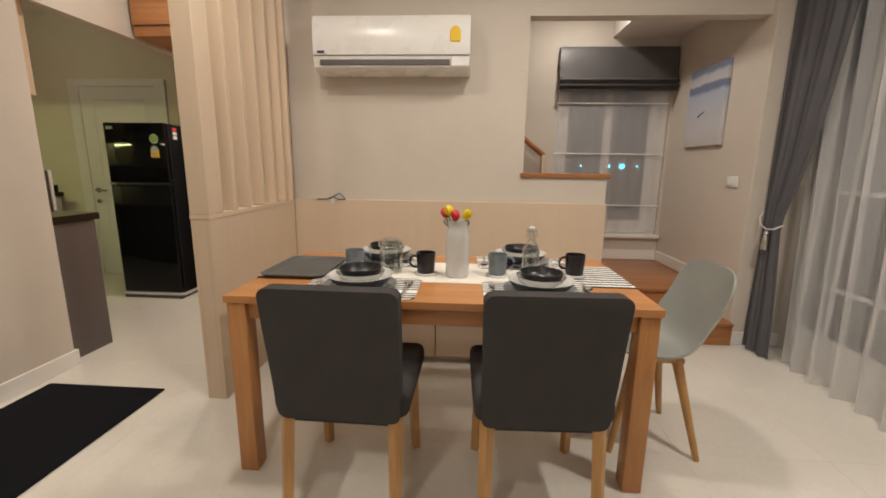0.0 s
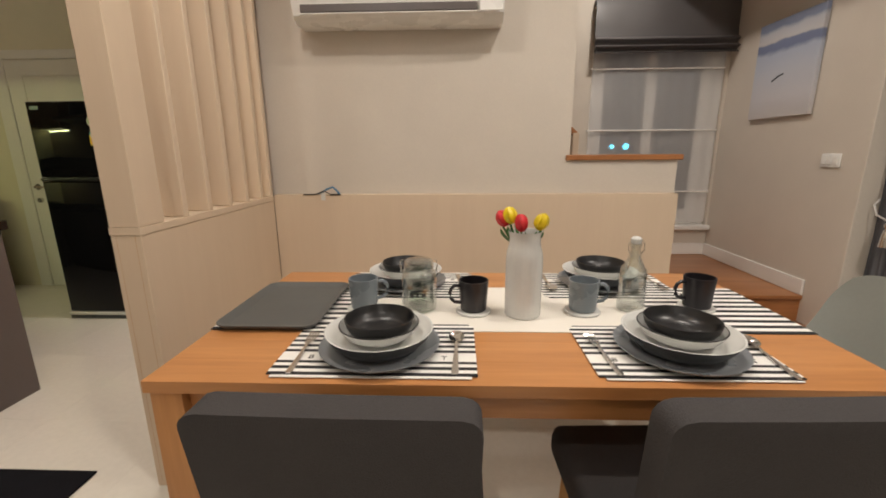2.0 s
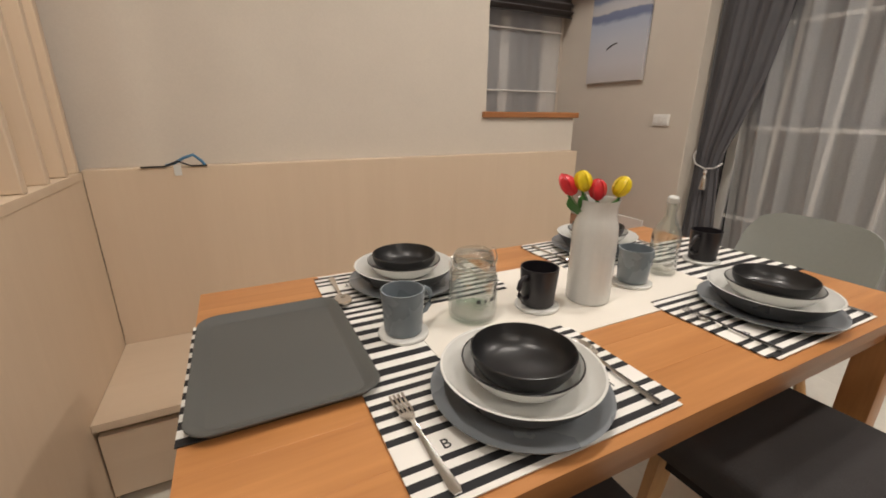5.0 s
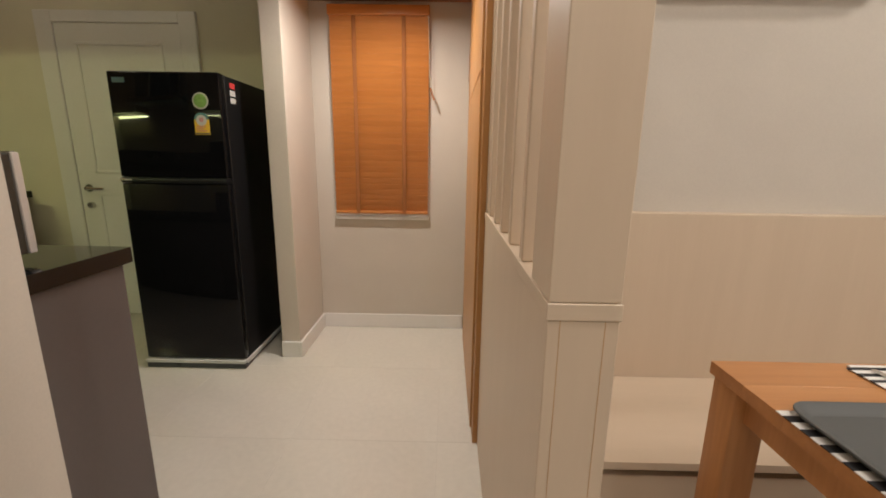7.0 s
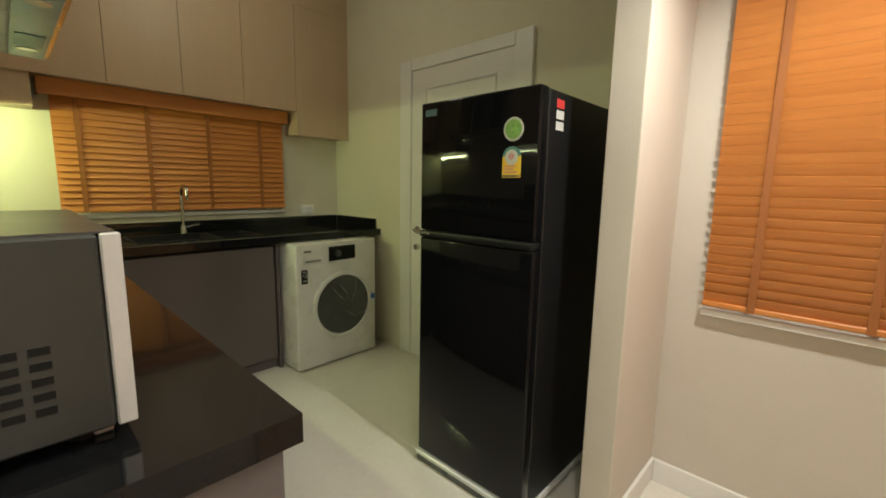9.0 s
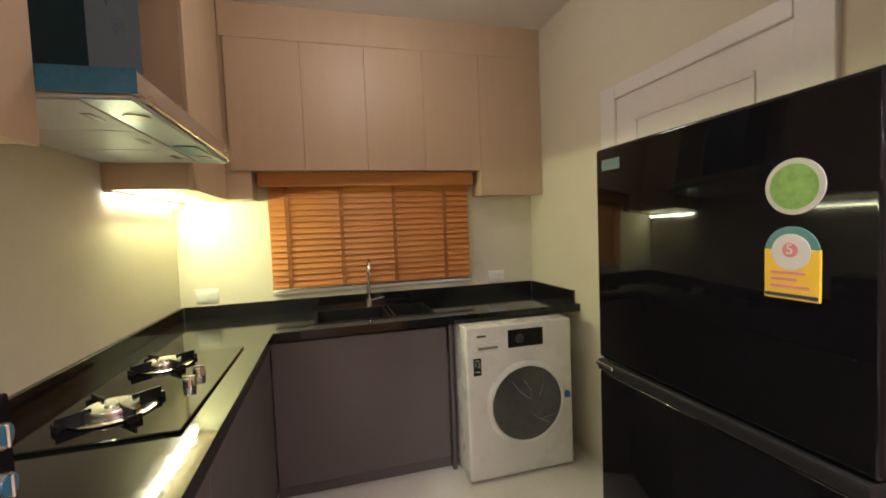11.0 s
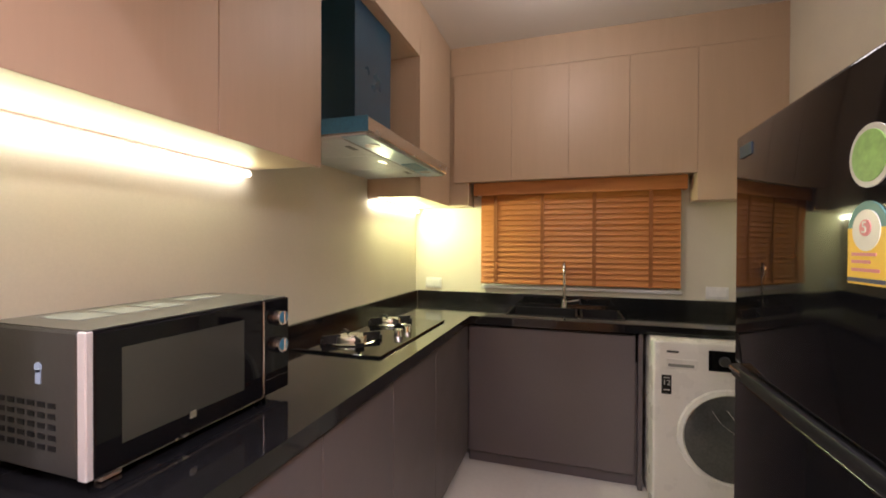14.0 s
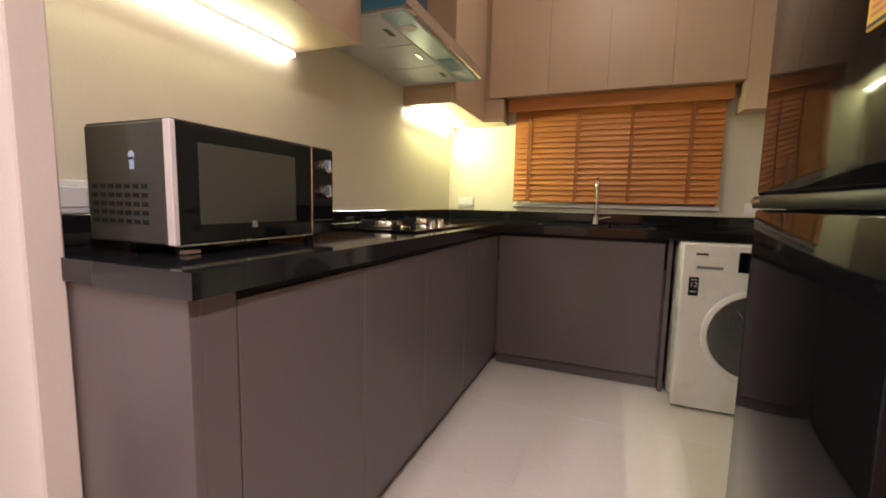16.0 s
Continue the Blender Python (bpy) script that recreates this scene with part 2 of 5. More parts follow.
M_FILMC = mat("bright_blue_film", (0.030, 0.16, 0.26), 0.35, scale=12, vary=0.18, bump=0.02)
M_WASH = mat("appliance_white", (0.78, 0.77, 0.74), 0.28, vary=0.02, bump=0.0)
M_PORC = mat("white_glaze", (0.64, 0.64, 0.615), 0.15, vary=0.02, bump=0.0)
M_GREYG = mat("blue_grey_glaze", (0.185, 0.215, 0.240), 0.28, vary=0.015, bump=0.01)
M_PLATE = mat("grey_plate_glaze", (0.27, 0.29, 0.31), 0.26, vary=0.015, bump=0.01)
M_GREYD = mat("dark_grey_glaze", (0.055, 0.057, 0.06), 0.3, vary=0.06, bump=0.01)
M_BOWL = mat("black_glaze", (0.012, 0.012, 0.013), 0.34, vary=0.1, bump=0.01)
M_MUGB = mat("black_mug_glaze", (0.016, 0.014, 0.017), 0.3, vary=0.1, bump=0.01)
M_TRAY = mat("grey_tray", (0.085, 0.087, 0.083), 0.55, scale=5, vary=0.04, fine=500, bump=0.08)
M_CLOTH = mat("white_runner_cloth", (0.74, 0.70, 0.63), 0.85, vary=0.03, fine=500, bump=0.15)
M_GLASS = thin_glass("clear_glass", (0.955, 0.975, 0.965))
M_PANE = clear("window_glass", (0.55, 0.57, 0.60), 0.02)
M_RUG = mat("black_rug", (0.010, 0.010, 0.013), 0.95, scale=20, vary=0.3, fine=500, bump=0.5, spec=0.1)
M_YEL = mat("tulip_yellow", (0.80, 0.60, 0.01), 0.4, vary=0.08)
M_RED = mat("tulip_red", (0.62, 0.025, 0.035), 0.4, vary=0.12)
M_GREEN = mat("tulip_leaf", (0.05, 0.17, 0.03), 0.45, vary=0.2)
M_STICKY = mat("yellow_label", (0.80, 0.52, 0.03), 0.45, vary=0.02)
M_STICKG = mat("green_label", (0.22, 0.42, 0.10), 0.45, vary=0.25, scale=40)
M_STICKR = mat("red_label", (0.60, 0.05, 0.05), 0.45)
M_TEAL = mat("teal_print", (0.09, 0.24, 0.23), 0.45)
M_PINK = mat("pink_print", (0.62, 0.22, 0.24), 0.45)
M_SILVER = mat("silver_paint", (0.66, 0.64, 0.62), 0.42, 0.2, vary=0.03)
M_NAVY = mat("navy_badge", (0.02, 0.03, 0.10), 0.4)
M_WIRE = mat("blue_wire", (0.05, 0.18, 0.33), 0.4)
M_SKYLED = glow("street_glow", (0.10, 0.70, 1.0), 8.0)
M_DOWN = glow("downlight_lens", (1.0, 0.86, 0.68), 6.0)
M_LEDT = glow("led_tube", (1.0, 0.95, 0.70), 5.5)


# ---- mesh helpers ----
def box(bm, x0, x1, y0, y1, z0, z1, bevel=0.0, segments=1):
    """Adds an axis-aligned block, its edges rounded by bevel."""
    v = [bm.verts.new((x, y, z)) for x in (x0, x1) for y in (y0, y1) for z in (z0, z1)]
    f = [bm.faces.new([v[i] for i in q]) for q in ((0, 1, 3, 2), (4, 6, 7, 5), (0, 4, 5, 1), (2, 3, 7, 6), (0, 2, 6, 4), (1, 5, 7, 3))]
    if bevel:
        edges = list({e for face in f for e in face.edges})
        bmesh.ops.bevel(bm, geom=edges, offset=bevel, segments=segments, affect="EDGES", profile=0.5)
    return bm


def block(x0, x1, y0, y1, z0, z1, bevel=0.0, segments=1):
    return box(bmesh.new(), x0, x1, y0, y1, z0, z1, bevel, segments)


def cyl(bm, a, b, r0, r1=None, n=16, caps=True):
    """Adds a round bar from a to b."""
    a, b = Vector(a), Vector(b)
    r1 = r0 if r1 is None else r1
    q = (b - a).to_track_quat("Z", "Y").to_matrix()
    rings = []
    for c, r in ((a, r0), (b, r1)):
        rings.append([bm.verts.new(c + q @ Vector((r * math.cos(2 * math.pi * i / n), r * math.sin(2 * math.pi * i / n), 0))) for i in range(n)])
    for i in range(n):
        bm.faces.new((rings[0][i], rings[0][(i + 1) % n], rings[1][(i + 1) % n], rings[1][i]))
    if caps:
        bm.faces.new(rings[0][::-1])
        bm.faces.new(rings[1])
    return bm


def lathe(bm, profile, n=40, centre=(0, 0, 0), flutes=0, depth=0.0):
    """Adds a body of revolution round z; profile holds (radius, height) from one pole or rim to the other."""
    c = Vector(centre)
    rings = []
    for r, z in profile:
        if r < 1e-5:
            rings.append([bm.verts.new(c + Vector((0, 0, z)))])
        else:
            ring = []
            for i in range(n):
                a = 2 * math.pi * i / n
                k = r * (1 + depth * math.cos(flutes * a)) if flutes else r
                ring.append(bm.verts.new(c + Vector((k * math.cos(a), k * math.sin(a), z))))
            rings.append(ring)
    for p, q in zip(rings, rings[1:]):
        for i in range(n):
            j = (i + 1) % n
            if len(p) == 1 and len(q) > 1:
                bm.faces.new((p[0], q[j], q[i]))
            elif len(q) == 1 and len(p) > 1:
                bm.faces.new((p[i], p[j], q[0]))
            elif len(p) > 1:
                bm.faces.new((p[i], p[j], q[j], q[i]))
    return bm


def tube(bm, points, r, n=8, closed=False):
    """Adds a round wire along points."""
    pts = [Vector(p) for p in points]
    rings = []
    for i, p in enumerate(pts):
        a = pts[i - 1] if i or closed else p
        b = pts[(i + 1) % len(pts)] if i < len(pts) - 1 or closed else p
        q = (b - a).to_track_quat("Z", "Y").to_matrix()
        rings.append([bm.verts.new(p + q @ Vector((r * math.cos(2 * math.pi * k / n), r * math.sin(2 * math.pi * k / n), 0))) for k in range(n)])
    pairs = list(zip(rings, rings[1:])) + ([(rings[-1], rings[0])] if closed else [])
    for u, v in pairs:
        for k in range(n):
            bm.faces.new((u[k], u[(k + 1) % n], v[(k + 1) % n], v[k]))
    if not closed:
        bm.faces.new(rings[0][::-1])
        bm.faces.new(rings[-1])
    return bm


def sheet(bm, rows, thick=0.0):
    """Adds a surface through a grid of points; thick gives it a back."""
    g = [[bm.verts.new(p) for p in row] for row in rows]
    faces = []
    for a, b in zip(g, g[1:]):
        for i in range(len(a) - 1):
            faces.append(bm.faces.new((a[i], a[i + 1], b[i + 1], b[i])))
    if thick:
        bmesh.ops.recalc_face_normals(bm, faces=faces)
        bmesh.ops.solidify(bm, geom=faces, thickness=thick)
    return bm


def thing(name, x=0.0, y=0.0, z=0.0, label="", category="", group="", kind=""):
    ob = new(name)
    ob.location = (x, y, z)
    ob.empty_display_size = 0.1
    return tagged(ob, label, category, group, kind)


def link_mesh(name, bm, material, smooth):
    me = bpy.data.meshes.new(name)
    bmesh.ops.recalc_face_normals(bm, faces=bm.faces)
    bm.to_mesh(me)
    bm.free()
    me.materials.append(material)
    if smooth:
        for p in me.polygons:
            p.use_smooth = True
        me.set_sharp_from_angle(angle=radians(35))
    return new(name, me)


def part(name, bm, material, parent, label="", smooth=True):
    """Links bm, given in the world's metres, as one mesh under a thing or a part."""
    root = parent if parent.parent is None else parent.parent
    root = root if root.parent is None else root.parent
    bm.transform(Matrix.Translation(-root.location))
    ob = link_mesh(name, bm, material, smooth)
    ob.parent = parent
    return tagged(ob, label)


def solid(name, bm, material, label="", category="", group="", kind="structure", smooth=False, at=None):
    """Links bm as one top-level mesh; at: the place of its origin."""
    if at:
        bm.transform(Matrix.Translation(-Vector(at)))
    ob = link_mesh(name, bm, material, smooth)
    if at:
        ob.location = at
    return tagged(ob, label, category, group, kind)

# ---- large structure ----
XW, XR, YB, YN = -1.43, 2.70, 3.51, 4.62      # dining side of kitchen wall, right wall, back wall, far alcove wall
XK, YK0, YK1 = -4.0, 2.56, 4.78               # kitchen window wall, kitchen side walls
YL = 4.70                                      # stair window wall
FAR = -2.4                                     # wall behind the walk

wall = solid("wall_kitchen_side", block(-1.49, XW, FAR, 2.770, 0, CEIL, 0.004), M_WALL, "smooth greige painted wall beside the kitchen opening", "wall")
solid("wall_over_opening", block(-1.52, XW, 2.770, 4.17, 2.01, CEIL), M_WALL, "greige header over the kitchen opening", "wall")
solid("wall_stub", block(-1.51, -1.405, 4.165, YN, 0, CEIL, 0.003), M_WALL, "narrow greige wall stub beside the fridge", "wall")
solid("wall_alcove", block(-1.52, -0.40, YN, YN + 0.12, 0, CEIL), M_WALL, "greige alcove wall behind a wooden blind", "wall")

bm = bmesh.new()
box(bm, -0.40, 1.235, YB, YB + 0.10, 0, CEIL)
box(bm, 1.235, 1.795, YB, YB + 0.10, 0, 1.125)
box(bm, 1.235, XR, YB, YB + 0.10, 2.13, CEIL)
solid("wall_back", bm, M_WALL, "smooth greige dining wall with an opening to the stairs", "wall")
solid("ledge", block(1.215, 1.815, YB - 0.02, YB + 0.12, 1.125, 1.153, 0.004), M_STAIR, "reddish wooden ledge on the half wall", "ledge")

solid("wall_right", block(XR, XR + 0.12, 3.46, YL + 0.12, 0, CEIL, 0.003), M_WALL, "greige wall beside the stair landing", "wall")
bm = bmesh.new()
box(bm, XR + 0.12, 3.14, 3.46, 3.52, 0, CEIL)
solid("wall_return", bm, M_WALL, "greige return wall beside the curtain", "wall")
bm = bmesh.new()
box(bm, 3.02, 3.14, FAR, 0.30, 0, CEIL)
box(bm, 3.02, 3.14, 0.30, 3.46, 2.30, CEIL)
solid("wall_glazed_side", bm, M_WALL, "greige wall round the sliding glass door", "wall")
solid("wall_behind", block(-1.52, 3.14, FAR - 0.12, FAR, 0, CEIL), M_WALL, "plain greige wall closing the living area", "wall")

bm = bmesh.new()
wx0, wx1, wz0, wz1 = 1.675, 2.675, 0.57, 2.16
box(bm, -0.40, wx0, YL, YL + 0.12, 0, CEIL)
box(bm, wx1, XR, YL, YL + 0.12, 0, CEIL)
box(bm, wx0, wx1, YL, YL + 0.12, 0, wz0)
box(bm, wx0, wx1, YL, YL + 0.12, wz1, CEIL)
solid("wall_stair_window", bm, M_WALL, "greige stairwell wall round a tall window", "wall")

bm = bmesh.new()
kz0, kz1, ky0, ky1 = 1.00, 1.66, 3.08, 4.29
box(bm, XK - 0.12, XK, YK0, ky0, 0, CEIL)
box(bm, XK - 0.12, XK, ky1, YK1, 0, CEIL)
box(bm, XK - 0.12, XK, ky0, ky1, 0, kz0)
box(bm, XK - 0.12, XK, ky0, ky1, kz1, CEIL)
solid("wall_kitchen_window", bm, M_WALLK, "pale cream kitchen wall round the sink window", "wall")
solid("wall_kitchen_counter", block(XK - 0.12, -1.52, YK0 - 0.12, YK0, 0, CEIL), M_WALLK, "pale cream kitchen wall behind the hob counter", "wall")
bm = bmesh.new()
dx0, dx1, dz1 = -3.07, -2.27, 1.93
box(bm, XK - 0.12, dx0, YK1, YK1 + 0.12, 0, CEIL)
box(bm, dx1, -1.52, YK1, YK1 + 0.12, 0, CEIL)
box(bm, dx0, dx1, YK1, YK1 + 0.12, dz1, CEIL)
solid("wall_kitchen_door", bm, M_WALLK, "pale cream kitchen wall with a white door", "wall")
solid("wall_behind_fridge", block(-1.62, -1.51, YN, YK1, 0, CEIL), M_WALLK, "cream wall end behind the fridge", "wall")

# ceilings
bm = block(XK - 0.12, 3.14, FAR - 0.12, YB + 0.1, CEIL, CEIL + 0.1)
box(bm, XK - 0.12, -0.40, YB + 0.1, YL + 0.12, CEIL, CEIL + 0.1)
solid("ceiling", bm, M_CEIL, "plain off-white plaster ceiling", "ceiling")
bm = block(-0.40, XR + 0.12, YB + 0.1, YL + 0.12, 2.62, 2.70)
box(bm, 2.12, XR, YB + 0.1, YL, 2.34, 2.62)
solid("ceiling_stair", bm, M_CEIL, "off-white stairwell ceiling with a boxed beam", "ceiling")
solid("soffit", block(-1.405, -0.445, YB - 0.01, YN, 2.02, 2.09, 0.003), M_STAIR, "reddish wooden underside of the stairs over the alcove", "soffit")
bm = bmesh.new()
sheet(bm, [[(-1.405, YB - 0.012, 2.09), (-0.445, YB - 0.012, 2.09)], [(-1.405, YB - 0.012, CEIL), (-0.445, YB - 0.012, CEIL)]], 0.01)
solid("stair_side", bm, M_STAIR, "reddish wooden stair side above the alcove", "stair side")

# floor: bed of grout and single tiles
bed = solid("floor", block(XK - 0.2, 3.2, FAR - 0.2, YL + 0.2, -0.12, -0.0008), M_GROUT, "glossy cream porcelain tile floor", "floor")

# skirting boards
M_SKIRT = M_WHITE


def skirting(name, x0, x1, y0, y1, z0=0.0):
    bm = block(x0, x1, y0, y1, z0, z0 + 0.095, 0.004, 2)
    return solid(name, bm, M_SKIRT, "white moulded skirting board", "baseboard")


skirting("baseboard", XW, XW + 0.014, FAR, 2.770)
skirting("baseboard", -1.48, XW + 0.014, 2.770, 2.784)
skirting("baseboard", -1.391, -0.46, YN - 0.014, YN)
skirting("baseboard", -1.405, -1.391, 4.151, YN)
skirting("baseboard", -1.51, -1.405, 4.151, 4.165)
skirting("baseboard", XR - 0.014, XR, 3.67, YL, 0.3265)
skirting("baseboard", 1.80, XR - 0.014, YL - 0.014, YL, 0.3265)
skirting("baseboard", XR + 0.0, 3.02, 3.446, 3.46)

# ---- stair landing ----
land = thing("stair_landing", 2.25, 4.1, 0, "reddish varnished wooden landing with a lower step", "stairs", kind="structure")
part("step", block(1.80, XR, 3.43, 3.68, 0.0, 0.137), M_STAIR, land)
part("nosing", block(1.80, XR, 3.415, 3.68, 0.138, 0.163, 0.006, 2), M_STAIR, land)
part("platform", block(0.4, XR, 3.68, YL, 0.0, 0.299), M_STAIR, land)
part("nosing", block(0.4, XR, 3.665, YL, 0.300, 0.326, 0.006, 2), M_STAIR, land)
stairs = thing("staircase", 0.6, 4.15, 0.326, "reddish wooden flight rising behind the dining wall", "stairs", kind="structure")
for i in range(8):
    part("tread", block(1.30 - 0.22 * (i + 1), 1.32 - 0.22 * i, YB + 0.11, YL - 0.002, 0.326 + 0.18 * i, 0.326 + 0.18 * (i + 1), 0.004), M_STAIR, stairs)
rail = thing("handrail", 1.5, YL - 0.09, 1.0, "brown wooden handrail sloping along the stair wall", "handrail")
bm = bmesh.new()
tube(bm, [(0.9, YL - 0.07, 1.84), (1.46, YL - 0.07, 1.38), (1.56, YL - 0.07, 1.30)], 0.024, 10)
part("grip", bm, M_STAIR, rail)
part("post", block(1.535, 1.585, YL - 0.095, YL - 0.045, 0.326, 1.31, 0.004), M_PALE, rail, "pale newel post")

# ---- stair window ----
win = thing("window_1", (wx0 + wx1) / 2, YL, wz0, "white sash window with dark night glass", "window", kind="structure")
pl0, pl1, pr0, pr1, pz = 1.786, 2.112, 2.190, 2.522, 0.70
bm = bmesh.new()
for a, b in ((wx0, wx0 + 0.05), (wx1 - 0.05, wx1)):
    box(bm, a, b, YL + 0.03, YL + 0.09, wz0, wz1, 0.004)
for a, b in ((wz0, wz0 + 0.06), (wz1 - 0.05, wz1)):
    box(bm, wx0 + 0.05, wx1 - 0.05, YL + 0.03, YL + 0.09, a, b, 0.004)
part("window_frame", bm, M_WHITE, win)
part("window_sill", block(wx0 - 0.03, wx1 + 0.02, YL - 0.05, YL + 0.03, wz0 - 0.03, wz0 + 0.004, 0.005, 2), M_WHITE, win)
for x0, a, b, x1 in ((wx0 + 0.051, pl0, pl1, 2.1505), (2.1515, pr0, pr1, wx1 - 0.051)):
    sash = bmesh.new()
    for p, q in ((x0, a), (b, x1)):
        box(sash, p, q, YL + 0.036, YL + 0.078, wz0 + 0.061, wz1 - 0.051, 0.003)
    for p, q in ((wz0 + 0.061, pz), (wz1 - 0.12, wz1 - 0.051)):
        box(sash, a, b, YL + 0.037, YL + 0.077, p, q, 0.003)
    part("sash", sash, M_WHITE, win)
    part("pane", block(a, b, YL + 0.055, YL + 0.061, pz, wz1 - 0.12), M_PANE, win)
for z in (1.325, 1.775, 0.85):
    bm = bmesh.new()
    cyl(bm, (wx0 - 0.02, YL - 0.03, z), (wx1 - 0.02, YL - 0.03, z), 0.006, n=8)
    part("curtain_rod", bm, M_WHITE, win, "thin white sheer rod")
bm = bmesh.new()
sheet(bm, [[(wx0 + (wx1 - 0.02 - wx0) * i / 60, YL - 0.018 + 0.0025 * math.sin(i * 0.9), z) for i in range(61)] for z in (0.60, 0.85, 1.325, 1.775, 2.1)])
part("voile", bm, M_VOILE, win, "sheer white voile across the glass")

roman = thing("roman_blind", 2.2, YL - 0.07, 1.87, "charcoal satin roman blind folded half up", "blind")
prof = [(0.0, 2.25), (0.018, 2.2), (0.02, 2.05), (0.03, 1.985), (0.06, 1.965), (0.03, 1.95), (0.032, 1.93), (0.064, 1.915), (0.03, 1.90), (0.034, 1.885), (0.055, 1.872)]
bm = bmesh.new()
sheet(bm, [[(1.658 + (2.69 - 1.658) * i / 16, YL - 0.045 - d - 0.003 * math.sin(i * 0.9 + z * 7), z) for i in range(17)] for d, z in prof], 0.004)
part("cloth", bm, M_ROMAN, roman)
part("head_rail", block(1.658, 2.69, YL - 0.045, YL - 0.002, 2.21, 2.252, 0.003), M_ROMAN, roman)

# night outside
solid("ground", block(-60, 60, -60, 60, -0.4, -0.3), mat("night_ground", (0.05, 0.05, 0.05), 0.9), "dark ground outside the house", "ground")
for x, r in ((4.05, 0.028), (4.82, 0.060), (5.20, 0.080), (5.62, 0.030)):
    lamp = thing("street_lamp", x, 13.0, -0.3, "distant cyan street lamp seen through the window", "lamp", "street lamps outside")
    bm = bmesh.new()
    cyl(bm, (x, 13, -0.3), (x, 13, 1.28 - r), 0.03)
    part("pole", bm, M_BLACKM, lamp)
    bm = bmesh.new()
    bmesh.ops.create_uvsphere(bm, u_segments=14, v_segments=8, radius=r, matrix=Matrix.Translation((x, 13, 1.28)))
    part("globe", bm, M_SKYLED, lamp, "glowing cyan globe")

# ---- partition with slats ----
PX0, PX1 = -0.436, -0.338
scr = thing("slatted_partition", -0.387, 3.0, 0, "pale timber-laminate partition with upright slats above", "partition", kind="structure")
part("base_panel", block(PX0, PX1, 2.49, 3.449, 0, 0.925, 0.0015), M_PALE, scr)
part("rail", block(PX0 - 0.002, PX1 + 0.002, 2.488, 3.449, 0.926, 0.950, 0.001), M_PALEX, scr)
part("end_post", block(PX0, PX1, 2.49, 2.606, 0.951, CEIL, 0.0015), M_PALE, scr)
for x in (-0.419, -0.358):
    part("joint", block(x, x + 0.0009, 2.4896, 2.4915, 0.02, 0.925), M_OAK, scr, "thin darker board joint")
for y in (2.712, 2.866, 3.016, 3.165, 3.312):
    part("slat", block(PX0 + 0.002, PX1 - 0.002, y, y + 0.028, 0.951, CEIL, 0.0025), M_PALE, scr)
part("wall_slat", block(PX0 + 0.002, PX1 - 0.002, 3.420, 3.449, 0.951, CEIL, 0.0025), M_PALE, scr)

# wainscot along the back wall
wain = thing("wainscot", 0.7, 3.48, 0, "pale timber-laminate wall panelling behind the bench", "panel", kind="structure")
part("panel", block(PX1, 1.79, 3.451, 3.508, 0.0, 0.955, 0.002), M_PALE, wain)

# bench of drawer boxes
for a, b in ((PX1 + 0.003, 0.170), (0.173, 0.690), (0.693, 1.210), (1.213, 1.788)):
    bench = thing("bench_box", (a + b) / 2, 3.2, 0, "pale laminate bench box with a wide drawer", "bench", "bench boxes along the wall")
    part("body", block(a, b, 3.01, 3.449, 0.04, 0.265), M_PALE, bench)
    part("plinth", block(a, b, 3.05, 3.449, 0.0, 0.04), M_PALEX, bench)
    part("lid", block(a - 0.0015, b + 0.0015, 2.975, 3.449, 0.288, 0.312), M_PALEX, bench)
    part("drawer_front", block(a + 0.002, b - 0.002, 2.985, 3.01, 0.045, 0.262, 0.0015), M_PALEX, bench)
    # shade under the lid is put in as a dark backing
    part("grip_slot", block(a, b, 3.03, 3.449, 0.265, 0.288), M_TAUPE, bench, "recessed finger slot, its shade painted dark")

# under-stair door in the alcove
udoor = thing("under_stair_door", -0.44, 4.05, 0, "orange wood-veneer cupboard door under the stairs", "door", kind="structure")
part("surround", block(-0.455, -0.40, 3.45, YN, 0, 2.02), M_DOORW, udoor)
part("leaf", block(-0.463, -0.4555, 3.52, 4.40, 0.02, 1.437, 0.002), M_DOORW, udoor)
part("jamb", block(-0.461, -0.4555, 4.406, 4.46, 0.0, 2.0, 0.002), M_DOORW, udoor)
part("head_panel", block(-0.463, -0.4555, 3.52, 4.40, 1.443, 2.0, 0.002), M_DOORW, udoor)

# ---- kitchen door ----
kd = thing("door_1", (dx0 + dx1) / 2, YK1, 0, "white panelled kitchen door with a steel lever", "door", kind="structure")
bm = bmesh.new()
box(bm, dx0 - 0.11, dx0, YK1 - 0.02, YK1 + 0.03, 0, dz1 + 0.07, 0.004)
box(bm, dx1, dx1 + 0.11, YK1 - 0.02, YK1 + 0.03, 0, dz1 + 0.07, 0.004)
box(bm, dx0, dx1, YK1 - 0.02, YK1 + 0.03, dz1, dz1 + 0.07, 0.004)
part("door_frame", bm, M_WHITE, kd)
leaf = part("door_leaf", block(dx0 + 0.001, dx1 - 0.001, YK1 - 0.008, YK1 + 0.05, 0.002, dz1), M_WHITE, kd)
for z0, z1 in ((0.15, 0.85), (1.0, 1.8)):
    bm = bmesh.new()
    for p in ((dx0 + 0.12, dx1 - 0.12, z0, z0 + 0.02), (dx0 + 0.12, dx1 - 0.12, z1, z1 + 0.02), (dx0 + 0.12, dx0 + 0.14, z0, z1), (dx1 - 0.14, dx1 - 0.12, z0, z1)):
        box(bm, p[0], p[1], YK1 - 0.014, YK1 - 0.006, p[2], p[3], 0.003)
    part("panel_moulding", bm, M_WHITE, kd)
bm = bmesh.new()
